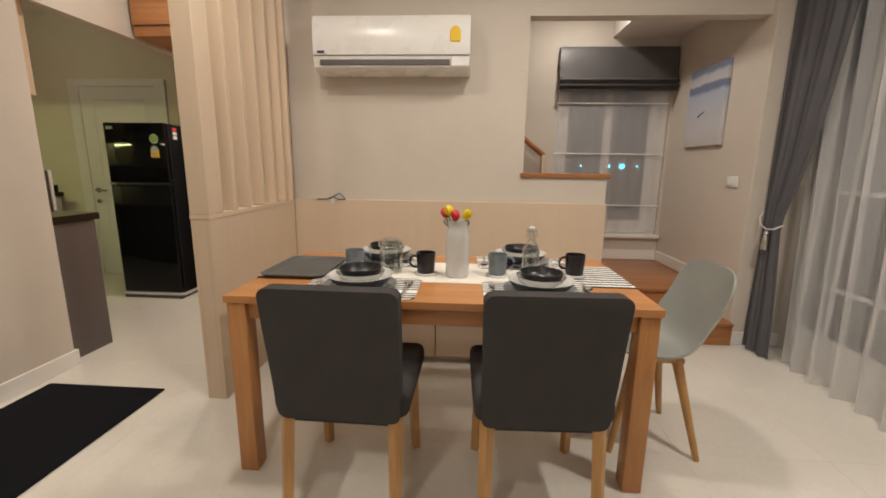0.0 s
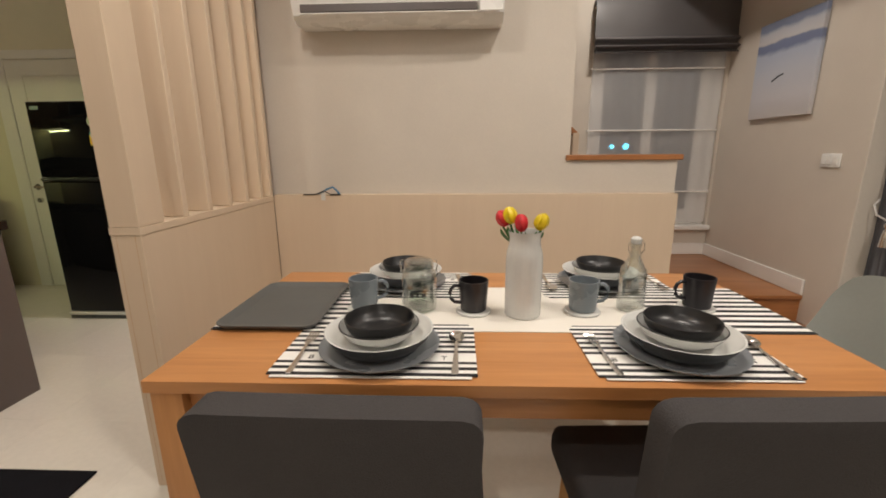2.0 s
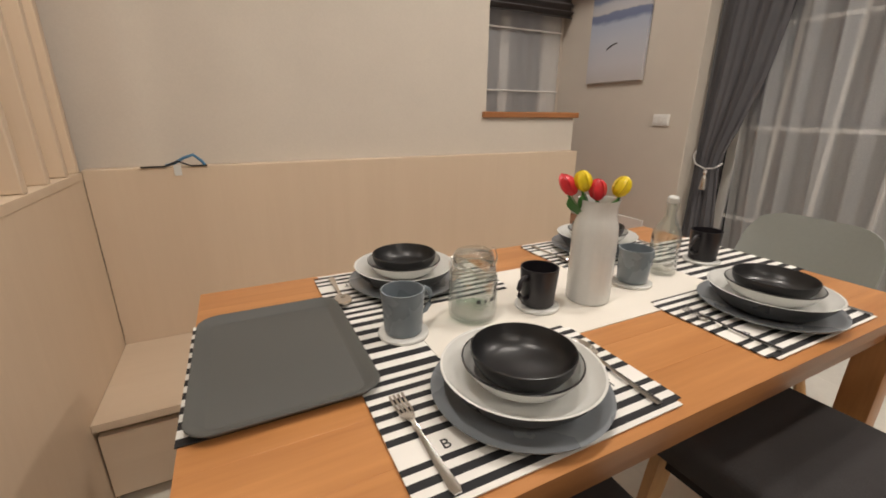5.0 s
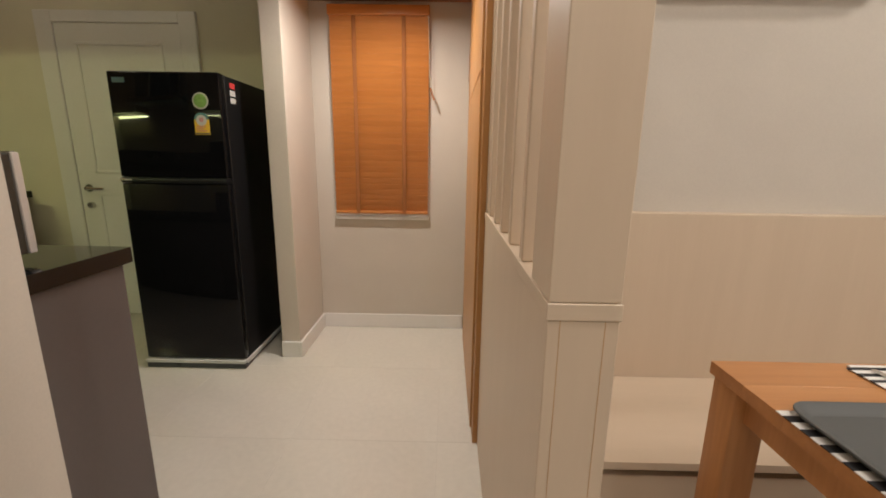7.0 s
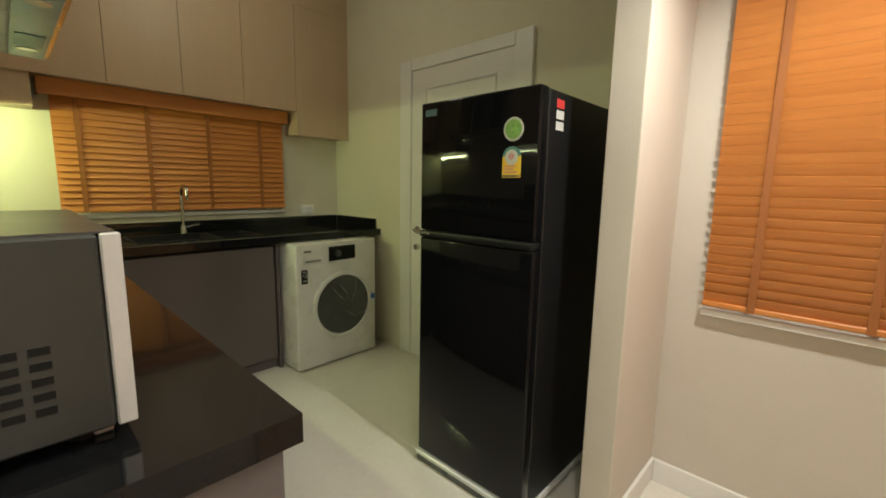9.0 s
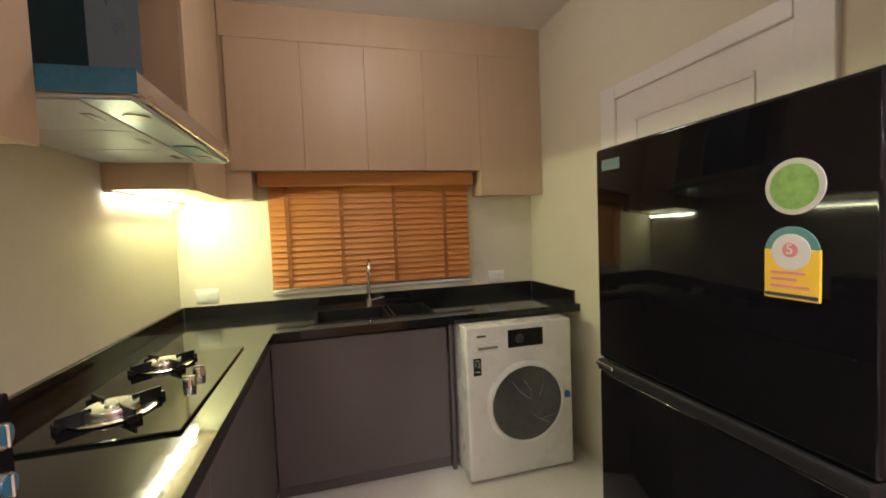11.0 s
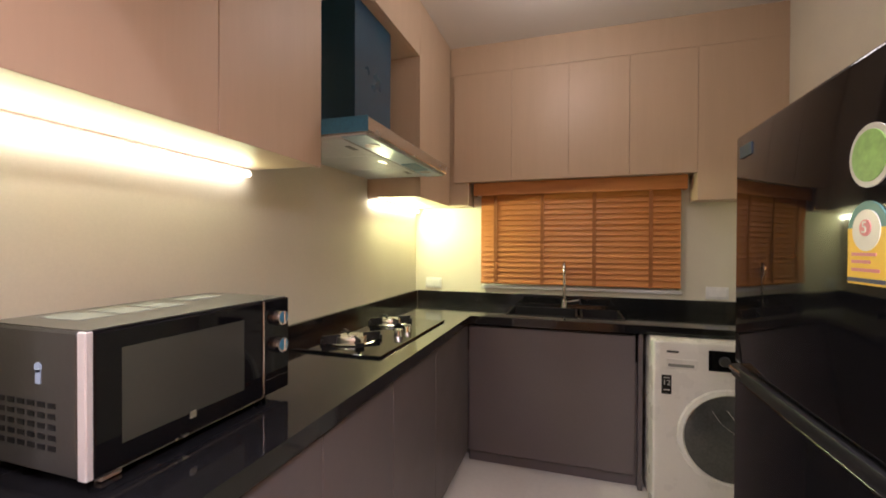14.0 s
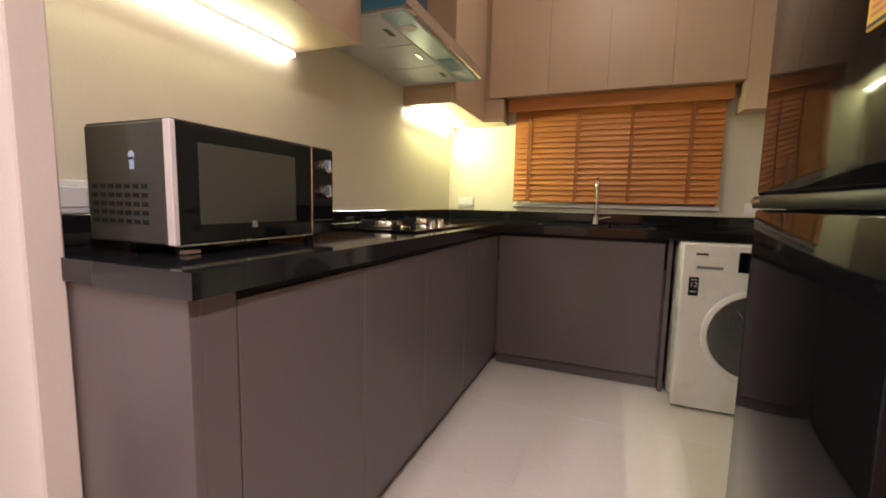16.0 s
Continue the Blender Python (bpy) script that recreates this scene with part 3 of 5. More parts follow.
cyl(bm, (-3.005, YK1 + 0.015, 0.90), (-3.005, YK1 - 0.045, 0.90), 0.011)
tube(bm, [(-3.005, YK1 - 0.04, 0.90), (-2.96, YK1 - 0.045, 0.90), (-2.89, YK1 - 0.04, 0.898)], 0.009)
cyl(bm, (-3.005, YK1 - 0.007, 0.90), (-3.005, YK1 - 0.016, 0.90), 0.026, n=20)
part("door_handle", bm, M_STEEL, kd, "steel lever handle")
bm = bmesh.new()
cyl(bm, (-3.005, YK1 + 0.016, 0.785), (-3.005, YK1 - 0.03, 0.785), 0.024, 0.02, n=20)
part("knob", bm, M_STEEL, kd, "round steel lock knob")

# ---- dining furniture ----
TT = 0.72
table = thing("dining_table", 0.774, 2.395, 0, "orange oiled-wood rectangular dining table laid for four", "table")
for i in range(8):
    y0 = 2.0 + i * 0.79 / 8
    part("plank", block(0.0, 1.548, y0 + 0.00005, y0 + 0.79 / 8 - 0.00005, TT - 0.027, TT, 0.0003), M_TABLE, table)
for x in (0.006, 1.472):
    for y in (2.008, 2.712):
        part("leg", block(x, x + 0.07, y, y + 0.07, 0, TT - 0.028, 0.004, 2), M_TABLEZ, table)
part("apron", block(0.076, 1.472, 2.030, 2.052, 0.625, TT - 0.028, 0.002), M_TABLE, table)
part("apron", block(0.076, 1.472, 2.738, 2.760, 0.625, TT - 0.028, 0.002), M_TABLE, table)
for x in (0.028, 1.498):
    part("apron", block(x, x + 0.022, 2.078, 2.712, 0.625, TT - 0.028, 0.002), M_TABLEZ, table)


def rounded_sheet(x0, x1, z0, z1, y_of, thick, bulge, nx=10, nz=12, r=0.024):
    """A padded slab: front and back follow y_of(z), corners rounded, faces bulged."""
    bm = bmesh.new()
    front, back = [], []
    e = r / (z1 - z0)
    levels = [0, 0.15 * e, 0.4 * e, 0.7 * e] + [e + (1 - 2 * e) * k / 6 for k in range(7)] + [1 - 0.7 * e, 1 - 0.4 * e, 1 - 0.15 * e, 1]
    nz = len(levels) - 1
    for v in levels:
        z = z0 + (z1 - z0) * v
        inset = 0.0
        dz = min(z - z0, z1 - z)
        if dz < r:
            inset = r - math.sqrt(max(0, r * r - (r - dz) ** 2))
        fr, bk = [], []
        for i in range(nx + 1):
            u = i / nx
            x = x0 + inset + (x1 - x0 - 2 * inset) * u
            b = bulge * (1 - (2 * u - 1) ** 4) * (1 - (2 * v - 1) ** 6)
            fr.append(Vector((x, y_of(z) - b, z)))
            bk.append(Vector((x, y_of(z) + thick + b, z)))
        front.append(fr)
        back.append(bk)
    sheet(bm, front)
    sheet(bm, back)
    bm.verts.ensure_lookup_table()
    n = (nx + 1) * (nz + 1)
    idx = lambda k, i: k * (nx + 1) + i
    ring = [idx(0, i) for i in range(nx)] + [idx(k, nx) for k in range(nz)] + [idx(nz, nx - i) for i in range(nx)] + [idx(nz - k, 0) for k in range(nz)]
    for p, q in zip(ring, ring[1:] + ring[:1]):
        bm.faces.new((bm.verts[p], bm.verts[q], bm.verts[n + q], bm.verts[n + p]))
    return bm


def upholstered_chair():
    """Seen from its back: the back stands at y = 0, the seat reaches to y = 0.5."""
    c = thing("dining_chair", 0, 0, 0, "charcoal fabric dining chair with oak legs, tucked under the table", "chair", "upholstered chairs")
    bm = rounded_sheet(-0.209, 0.209, 0.375, 0.835, lambda z: 0.07 - 0.16 * (z - 0.375), 0.055, 0.009, r=0.030)
    for v in bm.verts:
        k = (v.co.z - 0.375) / 0.46
        v.co.x *= 0.955 + 0.045 * k
        v.co.y += 0.0025 * math.sin(9 * v.co.x + 5 * k) * math.sin(7 * k)
    part("backrest", bm, M_CHAIR, c)
    part("seat", block(-0.225, 0.225, 0.075, 0.50, 0.385, 0.475, 0.03, 4), M_CHAIR, c)
    part("seat_frame", block(-0.19, 0.19, 0.10, 0.46, 0.345, 0.384, 0.004), M_BLACKM, c)
    for x, s in ((-0.185, -1), (0.185, 1)):
        bm = bmesh.new()
        cyl(bm, (x - 0.0, 0.055, 0.0), (x - 0.005 * s, 0.095, 0.384), 0.020, 0.025, 4)
        part("leg", bm, M_OAK, c, smooth=False)
        bm = bmesh.new()
        cyl(bm, (x + 0.006 * s, 0.475, 0.0), (x - 0.005 * s, 0.44, 0.384), 0.020, 0.026, 4)
        part("leg", bm, M_OAK, c, smooth=False)
    return c


ch = upholstered_chair()
ch.matrix_basis = pose(0.475, 1.735, 0, rz=-1)
copy_thing(ch, pose(1.136, 1.745, 0, rz=2))

# shell chair, facing the table from its end
CX, CY = 1.685, 2.395
sc = thing("shell_chair", CX, CY, 0, "grey-green moulded shell chair with splayed oak legs", "chair")
prof = [(-0.225, 0.428), (-0.20, 0.440), (-0.12, 0.434), (-0.03, 0.422), (0.05, 0.420), (0.115, 0.440), (0.158, 0.490), (0.184, 0.560), (0.206, 0.640), (0.228, 0.725), (0.246, 0.800)]
wid = [0.165, 0.195, 0.215, 0.225, 0.226, 0.225, 0.223, 0.220, 0.216, 0.208, 0.180]


def spline(values, v):
    """A smooth curve through evenly spaced values."""
    k = min(int(v), len(values) - 2)
    f = v - k
    p = [values[min(max(k + d, 0), len(values) - 1)] for d in (-1, 0, 1, 2)]
    return 0.5 * (2 * p[1] + (p[2] - p[0]) * f + (2 * p[0] - 5 * p[1] + 4 * p[2] - p[3]) * f * f + (3 * p[1] - p[0] - 3 * p[2] + p[3]) * f ** 3)


rows = []
for r in range(37):
    v = r * (len(prof) - 1) / 36
    x, z, w = spline([p[0] for p in prof], v), spline([p[1] for p in prof], v), spline(wid, v)
    d = Vector((spline([p[0] for p in prof], min(v + 0.05, 10)) - spline([p[0] for p in prof], max(v - 0.05, 0)), 0, spline([p[1] for p in prof], min(v + 0.05, 10)) - spline([p[1] for p in prof], max(v - 0.05, 0)))).normalized()
    inward = Vector((-d.z, 0, d.x))
    cup = 0.030 + 0.045 * math.exp(-((v - 5.5) / 2.2) ** 2)
    row = []
    for i in range(17):
        u = -1 + i / 8
        drop = 0.022 * abs(u) ** 5 if v > 8.5 else 0.0
        row.append(Vector((CX + x, CY + u * w, z - drop * (v - 8.5))) + inward * cup * abs(u) ** 2.6)
    rows.append(row)
bm = bmesh.new()
sheet(bm, rows, 0.008)
part("shell", bm, M_SHELL, sc)
part("seat_base", block(CX - 0.10, CX + 0.11, CY - 0.11, CY + 0.11, 0.392, 0.418, 0.008, 2), M_OAK, sc)
for dx, dy in ((-0.178, -0.165), (-0.178, 0.165), (0.170, -0.175), (0.150, 0.170)):
    bm = bmesh.new()
    cyl(bm, (CX + dx, CY + dy, 0), (CX + dx * 0.48, CY + dy * 0.52, 0.408), 0.012, 0.022, 14)
    part("leg", bm, M_OAK, sc)
sc.rotation_euler = (0, 0, radians(-3))

# ---- table linen ----
PM = [(0.247, 0.690, 2.018, 2.290, "front"), (0.938, 1.350, 2.022, 2.288, "front"), (0.262, 0.700, 2.500, 2.775, "back"), (0.925, 1.36, 2.505, 2.775, "back")]
M_MAT = striped("striped_placemat", 0.0255, 0.5, -0.066, -0.0375)
M_RUNEND = striped("striped_runner_end", 0.036, 0.5, 1, 0)
run = thing("table_runner", 0.774, 2.43, TT, "white cotton runner with black striped ends", "runner")
part("cloth", block(0.40, 1.20, 2.252, 2.607, TT + 0.0004, TT + 0.0022), M_CLOTH, run)
for a, b in ((-0.003, 0.399), (1.201, 1.551)):
    part("striped_end", block(a, b, 2.252, 2.607, TT + 0.0004, TT + 0.0022), M_RUNEND, run, "black and white striped end")


def letter(name, text, x, y, z, size, parent, material, rz=0.0, rx=0.0):
    cu = bpy.data.curves.new(name, "FONT")
    cu.body, cu.size, cu.align_x, cu.align_y, cu.extrude = text, size, "CENTER", "CENTER", 0.0003
    tmp = bpy.data.objects.new("letter_tmp", cu)
    scene.collection.objects.link(tmp)
    bpy.context.view_layer.update()
    me = bpy.data.meshes.new_from_object(tmp)
    bpy.data.objects.remove(tmp)
    me.materials.clear()
    me.materials.append(material)
    me.transform(pose(0, 0, 0, rx, 0, rz))
    ob = new(name, me)
    ob.parent = parent
    root = parent if parent.parent is None else parent.parent
    ob.location = Vector((x, y, z)) - root.location
    return ob


for x0, x1, y0, y1, side in PM:
    pm = thing("placemat", (x0 + x1) / 2, (y0 + y1) / 2, TT, "black and white striped placemat on the table", "placemat", "placemats")
    bm = bmesh.new()
    box(bm, x0, x1, y0, y1, TT + 0.0024, TT + 0.0042)
    bmesh.ops.bevel(bm, geom=[e for e in bm.edges if abs(e.verts[0].co.z - e.verts[1].co.z) > 0.001], offset=0.012, segments=4, affect="EDGES")
    cloth = part("cloth", bm, M_MAT, pm)
    if side == "back":
        cloth.rotation_euler = (0, 0, math.pi)
    s = 1 if side == "front" else -1
    yc = (y0 + y1) / 2 - s * 0.051
    for text, dx in (("B", -0.150), ("T", 0.150)):
        letter("print", text, (x0 + x1) / 2 + dx * s, yc, TT + 0.0046, 0.024, pm, M_BLACKM, 0 if s > 0 else 180)


# ---- crockery ----
def place_setting(x, y):
    plate = thing("dinner_plate", x, y, TT + 0.0042, "flat blue-grey stoneware dinner plate on a placemat", "plate", "dinner plates")
    z = TT + 0.0044
    part("dish", lathe(bmesh.new(), [(0, z + 0.004), (0.085, z + 0.004), (0.10, z + 0.007), (0.137, z + 0.017), (0.139, z + 0.019), (0.136, z + 0.0145), (0.10, z + 0.0035), (0.085, z), (0, z)], 56, (x, y, 0)), M_PLATE, plate)
    z += 0.0075
    deep = thing("deep_plate", x, y, z, "deep coupe plate, white inside and charcoal outside", "plate", "deep plates")
    part("outside", lathe(bmesh.new(), [(0, z), (0.075, z), (0.092, z + 0.008), (0.112, z + 0.028), (0.123, z + 0.046), (0.1243, z + 0.047), (0.1185, z + 0.0440), (0.110, z + 0.0325), (0.092, z + 0.019), (0.074, z + 0.015), (0, z + 0.015)], 56, (x, y, 0)), M_GREYD, deep, "charcoal glazed outside")
    part("inside", lathe(bmesh.new(), [(0, z + 0.019), (0.076, z + 0.019), (0.094, z + 0.0235), (0.112, z + 0.036), (0.1205, z + 0.0472), (0.1243, z + 0.0474)], 56, (x, y, 0)), M_PORC, deep, "glossy white inside")
    z += 0.0195
    white = thing("soup_bowl", x, y, z, "white glazed bowl with a thin dark rim line", "bowl", "white bowls")
    part("body", lathe(bmesh.new(), [(0, z), (0.048, z), (0.054, z + 0.003), (0.078, z + 0.018), (0.0905, z + 0.036), (0.0915, z + 0.0395), (0.0895, z + 0.0400), (0.0865, z + 0.034), (0.075, z + 0.0185), (0.054, z + 0.008), (0, z + 0.007)], 56, (x, y, 0)), M_PORC, white)
    part("rim_line", lathe(bmesh.new(), [(0.0917, z + 0.0388), (0.0921, z + 0.0396), (0.0912, z + 0.0406), (0.0893, z + 0.0404), (0.0897, z + 0.0398)], 56, (x, y, 0)), M_BOWL, white, "thin dark glazed rim line")
    z += 0.0125
    bowl = thing("cereal_bowl", x + 0.001, y, z, "matt black stoneware bowl nested in a white bowl", "bowl", "black bowls")
    part("body", lathe(bmesh.new(), [(0, z), (0.046, z), (0.054, z + 0.002), (0.067, z + 0.012), (0.0765, z + 0.027), (0.0798, z + 0.041), (0.0796, z + 0.0430), (0.0778, z + 0.0435), (0.0764, z + 0.041), (0.073, z + 0.028), (0.064, z + 0.0145), (0.050, z + 0.007), (0, z + 0.005)], 56, (x + 0.001, y, 0)), M_BOWL, bowl)


for x, y in ((0.468, 2.145), (1.152, 2.148), (0.468, 2.640), (1.135, 2.645)):
    place_setting(x, y)


def mug(x, y, turn, material, label):
    co = thing("coaster", x, y, TT + 0.0022, "thin round white coaster under a mug", "coaster", "coasters")
    z = TT + 0.0024
    part("disc", lathe(bmesh.new(), [(0, z), (0.048, z), (0.050, z + 0.002), (0.050, z + 0.006), (0.048, z + 0.0075), (0, z + 0.0075)], 40, (x, y, 0)), M_PORC, co)
    z += 0.0078
    m = thing("mug", x, y, z, label, "mug", "mugs")
    part("cup", lathe(bmesh.new(), [(0, z), (0.034, z), (0.037, z + 0.003), (0.0425, z + 0.086), (0.0425, z + 0.089), (0.0395, z + 0.089), (0.0365, z + 0.012), (0.032, z + 0.007), (0, z + 0.006)], 40, (x, y, 0)), material, m)
    a = radians(turn)
    pts = [(x + math.cos(a) * d, y + math.sin(a) * d, z + h) for d, h in ((0.040, 0.074), (0.055, 0.076), (0.066, 0.068), (0.070, 0.054), (0.067, 0.038), (0.056, 0.027), (0.038, 0.024))]
    part("handle", tube(bmesh.new(), pts, 0.0052, 10), material, m)


mug(0.374, 2.402, 15, M_GREYG, "blue-grey glazed mug with a loop handle")
mug(0.694, 2.388, 195, M_MUGB, "black glazed mug with a loop handle")
mug(1.006, 2.392, 0, M_GREYG, "blue-grey glazed mug with a loop handle")
mug(1.345, 2.425, 185, M_MUGB, "black glazed mug with a loop handle")

# vase of tulips
vz = TT + 0.0024
vase = thing("vase", 0.832, 2.372, vz, "tall fluted white ceramic vase", "vase")
part("body", lathe(bmesh.new(), [(0, vz), (0.046, vz), (0.0495, vz + 0.004), (0.0505, vz + 0.10), (0.0500, vz + 0.165), (0.0485, vz + 0.182), (0.0445, vz + 0.196), (0.0420, vz + 0.206), (0.0418, vz + 0.224), (0.0455, vz + 0.238), (0.0462, vz + 0.241), (0.0435, vz + 0.2405), (0.0385, vz + 0.222), (0.0385, vz + 0.206), (0.0445, vz + 0.165), (0.045, vz + 0.01), (0, vz + 0.008)], 72, (0.832, 2.372, 0), 24, 0.006), M_PORC, vase)


def tulip(x, y, z, bx, by, material, label, open_petal=False):
    t = thing("tulip", bx, by, vz + 0.10, label, "flower", "tulips in the vase")
    pts = [Vector((bx, by, vz + 0.10)), Vector((bx * 0.6 + x * 0.4, by * 0.6 + y * 0.4, vz + 0.20)), Vector((x, y, z - 0.021))]
    part("stem", tube(bmesh.new(), pts, 0.003, 8), M_GREEN, t, "green stem")
    lean = (pts[2] - pts[1]).normalized().to_track_quat("Z", "Y").to_matrix().to_4x4()
    for k in range(6):
        bm = bmesh.new()
        rows = []
        wide = [0.006, 0.014, 0.0170, 0.0155, 0.0100, 0.0022]
        rad = [0.005, 0.0142, 0.0168, 0.0152, 0.0105, 0.0045]
        out = 0.034 if open_petal and k == 3 else 0.0
        for i, h in enumerate((-0.022, -0.012, 0.0, 0.011, 0.020, 0.025)):
            r = rad[i] * (1.0 if k % 2 else 0.9) + out * (i / 5) ** 2
            rows.append([Matrix.Rotation(k * math.pi / 3, 3, "Z") @ Vector((r - 0.35 * (u * wide[i]) ** 2 / 0.018, u * wide[i], h)) for u in (-1, -0.5, 0, 0.5, 1)])
        sheet(bm, rows, 0.0008)
        bm.transform(Matrix.Translation((x, y, z)) @ lean)
        part("petal", bm, material, t)
    for side in (-1, 1):
        bm = bmesh.new()
        rows = []
        for i in range(7):
            v = i / 6
            c = pts[1].lerp(pts[2], 0.10 + 0.75 * v) + Vector((side * 0.012 * math.sin(v * 2.2), 0.006 * side, 0.004 * v))
            w = 0.012 * math.sin(math.pi * (0.15 + 0.85 * v)) + 0.0006
            rows.append([c + Vector((u * w * 0.5, u * w * side, -0.002 * abs(u))) for u in (-1, 0, 1)])
        sheet(bm, rows, 0.0007)
        part("leaf", bm, M_GREEN, t, "narrow green leaf")


tulip(0.792, 2.385, 1.002, 0.825, 2.375, M_YEL, "yellow tulip in the white vase")
tulip(0.870, 2.350, 0.990, 0.84, 2.37, M_YEL, "yellow tulip in the white vase")
tulip(0.820, 2.368, 0.984, 0.832, 2.366, M_RED, "red tulip in the white vase")
tulip(0.775, 2.408, 0.990, 0.82, 2.38, M_RED, "red tulip with a drooping petal", True)

# clip-top jar
jz = TT + 0.0026
jx, jy = 0.536, 2.410
jar = thing("storage_jar", jx, jy, jz, "empty clear glass clip-top jar", "jar")
part("body", lathe(bmesh.new(), [(0, jz), (0.042, jz), (0.050, jz + 0.006), (0.0515, jz + 0.02), (0.0515, jz + 0.095), (0.047, jz + 0.112), (0.042, jz + 0.120), (0.043, jz + 0.128), (0.039, jz + 0.128), (0.0385, jz + 0.119), (0.0435, jz + 0.110), (0.0475, jz + 0.094), (0.0475, jz + 0.02), (0.045, jz + 0.010), (0, jz + 0.009)], 48, (jx, jy, 0)), M_GLASS, jar)
part("lid", lathe(bmesh.new(), [(0, jz + 0.150), (0.034, jz + 0.150), (0.040, jz + 0.146), (0.043, jz + 0.134), (0.043, jz + 0.130), (0.039, jz + 0.130), (0.036, jz + 0.142), (0, jz + 0.144)], 48, (jx, jy, 0)), M_GLASS, jar)
part("thick_base", lathe(bmesh.new(), [(0, jz + 0.0092), (0.044, jz + 0.0102), (0.0468, jz + 0.020), (0.040, jz + 0.0135), (0.02, jz + 0.0115), (0, jz + 0.0112)], 48, (jx, jy, 0)), thin_glass("bottle_green_glass", (0.80, 0.90, 0.83)), jar, "thick greenish glass base")
for k, (a0, w) in enumerate(((-1.95, 0.16), (-1.62, 0.10), (-1.35, 0.22))):
    part("print_bar", sheet(bmesh.new(), [[(jx + 0.0519 * math.cos(a0 + w * u), jy + 0.0519 * math.sin(a0 + w * u), z) for u in (0, 0.33, 0.66, 1)] for z in (jz + 0.052, jz + 0.060)], 0.0004), M_GREYD, jar, "small dark printed mark")
bm = bmesh.new()
tube(bm, [(jx + 0.0445 * math.cos(a), jy + 0.0445 * math.sin(a), jz + 0.116) for a in np.linspace(0, 2 * math.pi, 28, endpoint=False)], 0.0013, 6, True)
for s in (-1, 1):
    tube(bm, [(jx + s * 0.045, jy - 0.01, jz + 0.116), (jx + s * 0.054, jy - 0.006, jz + 0.130), (jx + s * 0.052, jy, jz + 0.146), (jx + s * 0.044, jy, jz + 0.150)], 0.0013, 6)
    tube(bm, [(jx + s * 0.050, jy - 0.012, jz + 0.128), (jx + s * 0.054, jy, jz + 0.105), (jx + s * 0.050, jy + 0.012, jz + 0.128)], 0.0013, 6)
part("wire_clip", bm, M_CHROME, jar, "bright steel wire clip")

# swing-top bottle
bx, by = 1.15, 2.415
bot = thing("bottle", bx, by, jz, "clear glass swing-top water bottle", "bottle")
part("body", lathe(bmesh.new(), [(0, jz), (0.034, jz), (0.038, jz + 0.006), (0.038, jz + 0.105), (0.035, jz + 0.122), (0.020, jz + 0.148), (0.0145, jz + 0.165), (0.0135, jz + 0.187), (0.0165, jz + 0.190), (0.0165, jz + 0.196), (0.010, jz + 0.196), (0.010, jz + 0.165), (0.017, jz + 0.147), (0.032, jz + 0.120), (0.0350, jz + 0.105), (0.0350, jz + 0.012), (0, jz + 0.009)], 40, (bx, by, 0)), M_GLASS, bot)
part("stopper", lathe(bmesh.new(), [(0, jz + 0.216), (0.010, jz + 0.215), (0.0145, jz + 0.210), (0.0145, jz + 0.200), (0.0125, jz + 0.1965), (0, jz + 0.1965)], 28, (bx, by, 0)), M_PORC, bot, "white ceramic stopper")
bm = bmesh.new()
s = -1
tube(bm, [(bx + 0.0155, by, jz + 0.166), (bx + 0.022, by - 0.006, jz + 0.178), (bx + 0.022, by - 0.004, jz + 0.196), (bx + 0.0150, by, jz + 0.208), (bx, by - 0.015, jz + 0.2085), (bx + s * 0.0150, by, jz + 0.208), (bx + s * 0.022, by - 0.004, jz + 0.196), (bx + s * 0.022, by - 0.006, jz + 0.178), (bx + s * 0.0155, by, jz + 0.166)], 0.0013, 6)
part("wire_bail", bm, M_CHROME, bot, "bright steel wire bail")

# serving tray
tray = thing("serving_tray", 0.142, 2.428, TT + 0.003, "large flat grey plastic serving tray", "tray")
def outline(inset, z, r=0.04):
    x0, x1, y0, y1 = 0.006 + inset, 0.283 - inset, 2.236 + inset, 2.612 - inset
    r = max(0.012, r - inset)
    out = []
    for cx, cy, a0 in ((x1 - r, y1 - r, 0), (x0 + r, y1 - r, 90), (x0 + r, y0 + r, 180), (x1 - r, y0 + r, 270)):
        out += [(cx + r * math.cos(radians(a0 + k * 15)), cy + r * math.sin(radians(a0 + k * 15)), z) for k in range(7)]
    return out
bm = bmesh.new()
tz = TT + 0.0026
loops = [[bm.verts.new(p) for p in outline(i, tz + z)] for i, z in ((0.024, 0.0), (0.012, 0.002), (0.0, 0.014), (0.001, 0.016), (0.006, 0.0155), (0.018, 0.006), (0.026, 0.004))]
for a, b in zip(loops, loops[1:]):
    for k in range(28):
        bm.faces.new((a[k], a[(k + 1) % 28], b[(k + 1) % 28], b[k]))
part("rim", bm, M_TRAY, tray, "raised smooth grey rim")
bm = bmesh.new()
low, high = ([bm.verts.new(p) for p in outline(i, tz + z)] for i, z in ((0.0245, 0.0), (0.0255, 0.004)))
for k in range(28):
    bm.faces.new((low[k], low[(k + 1) % 28], high[(k + 1) % 28], high[k]))
bm.faces.new(low[::-1])
bm.faces.new(high)
part("dish", bm, M_TRAY, tray)


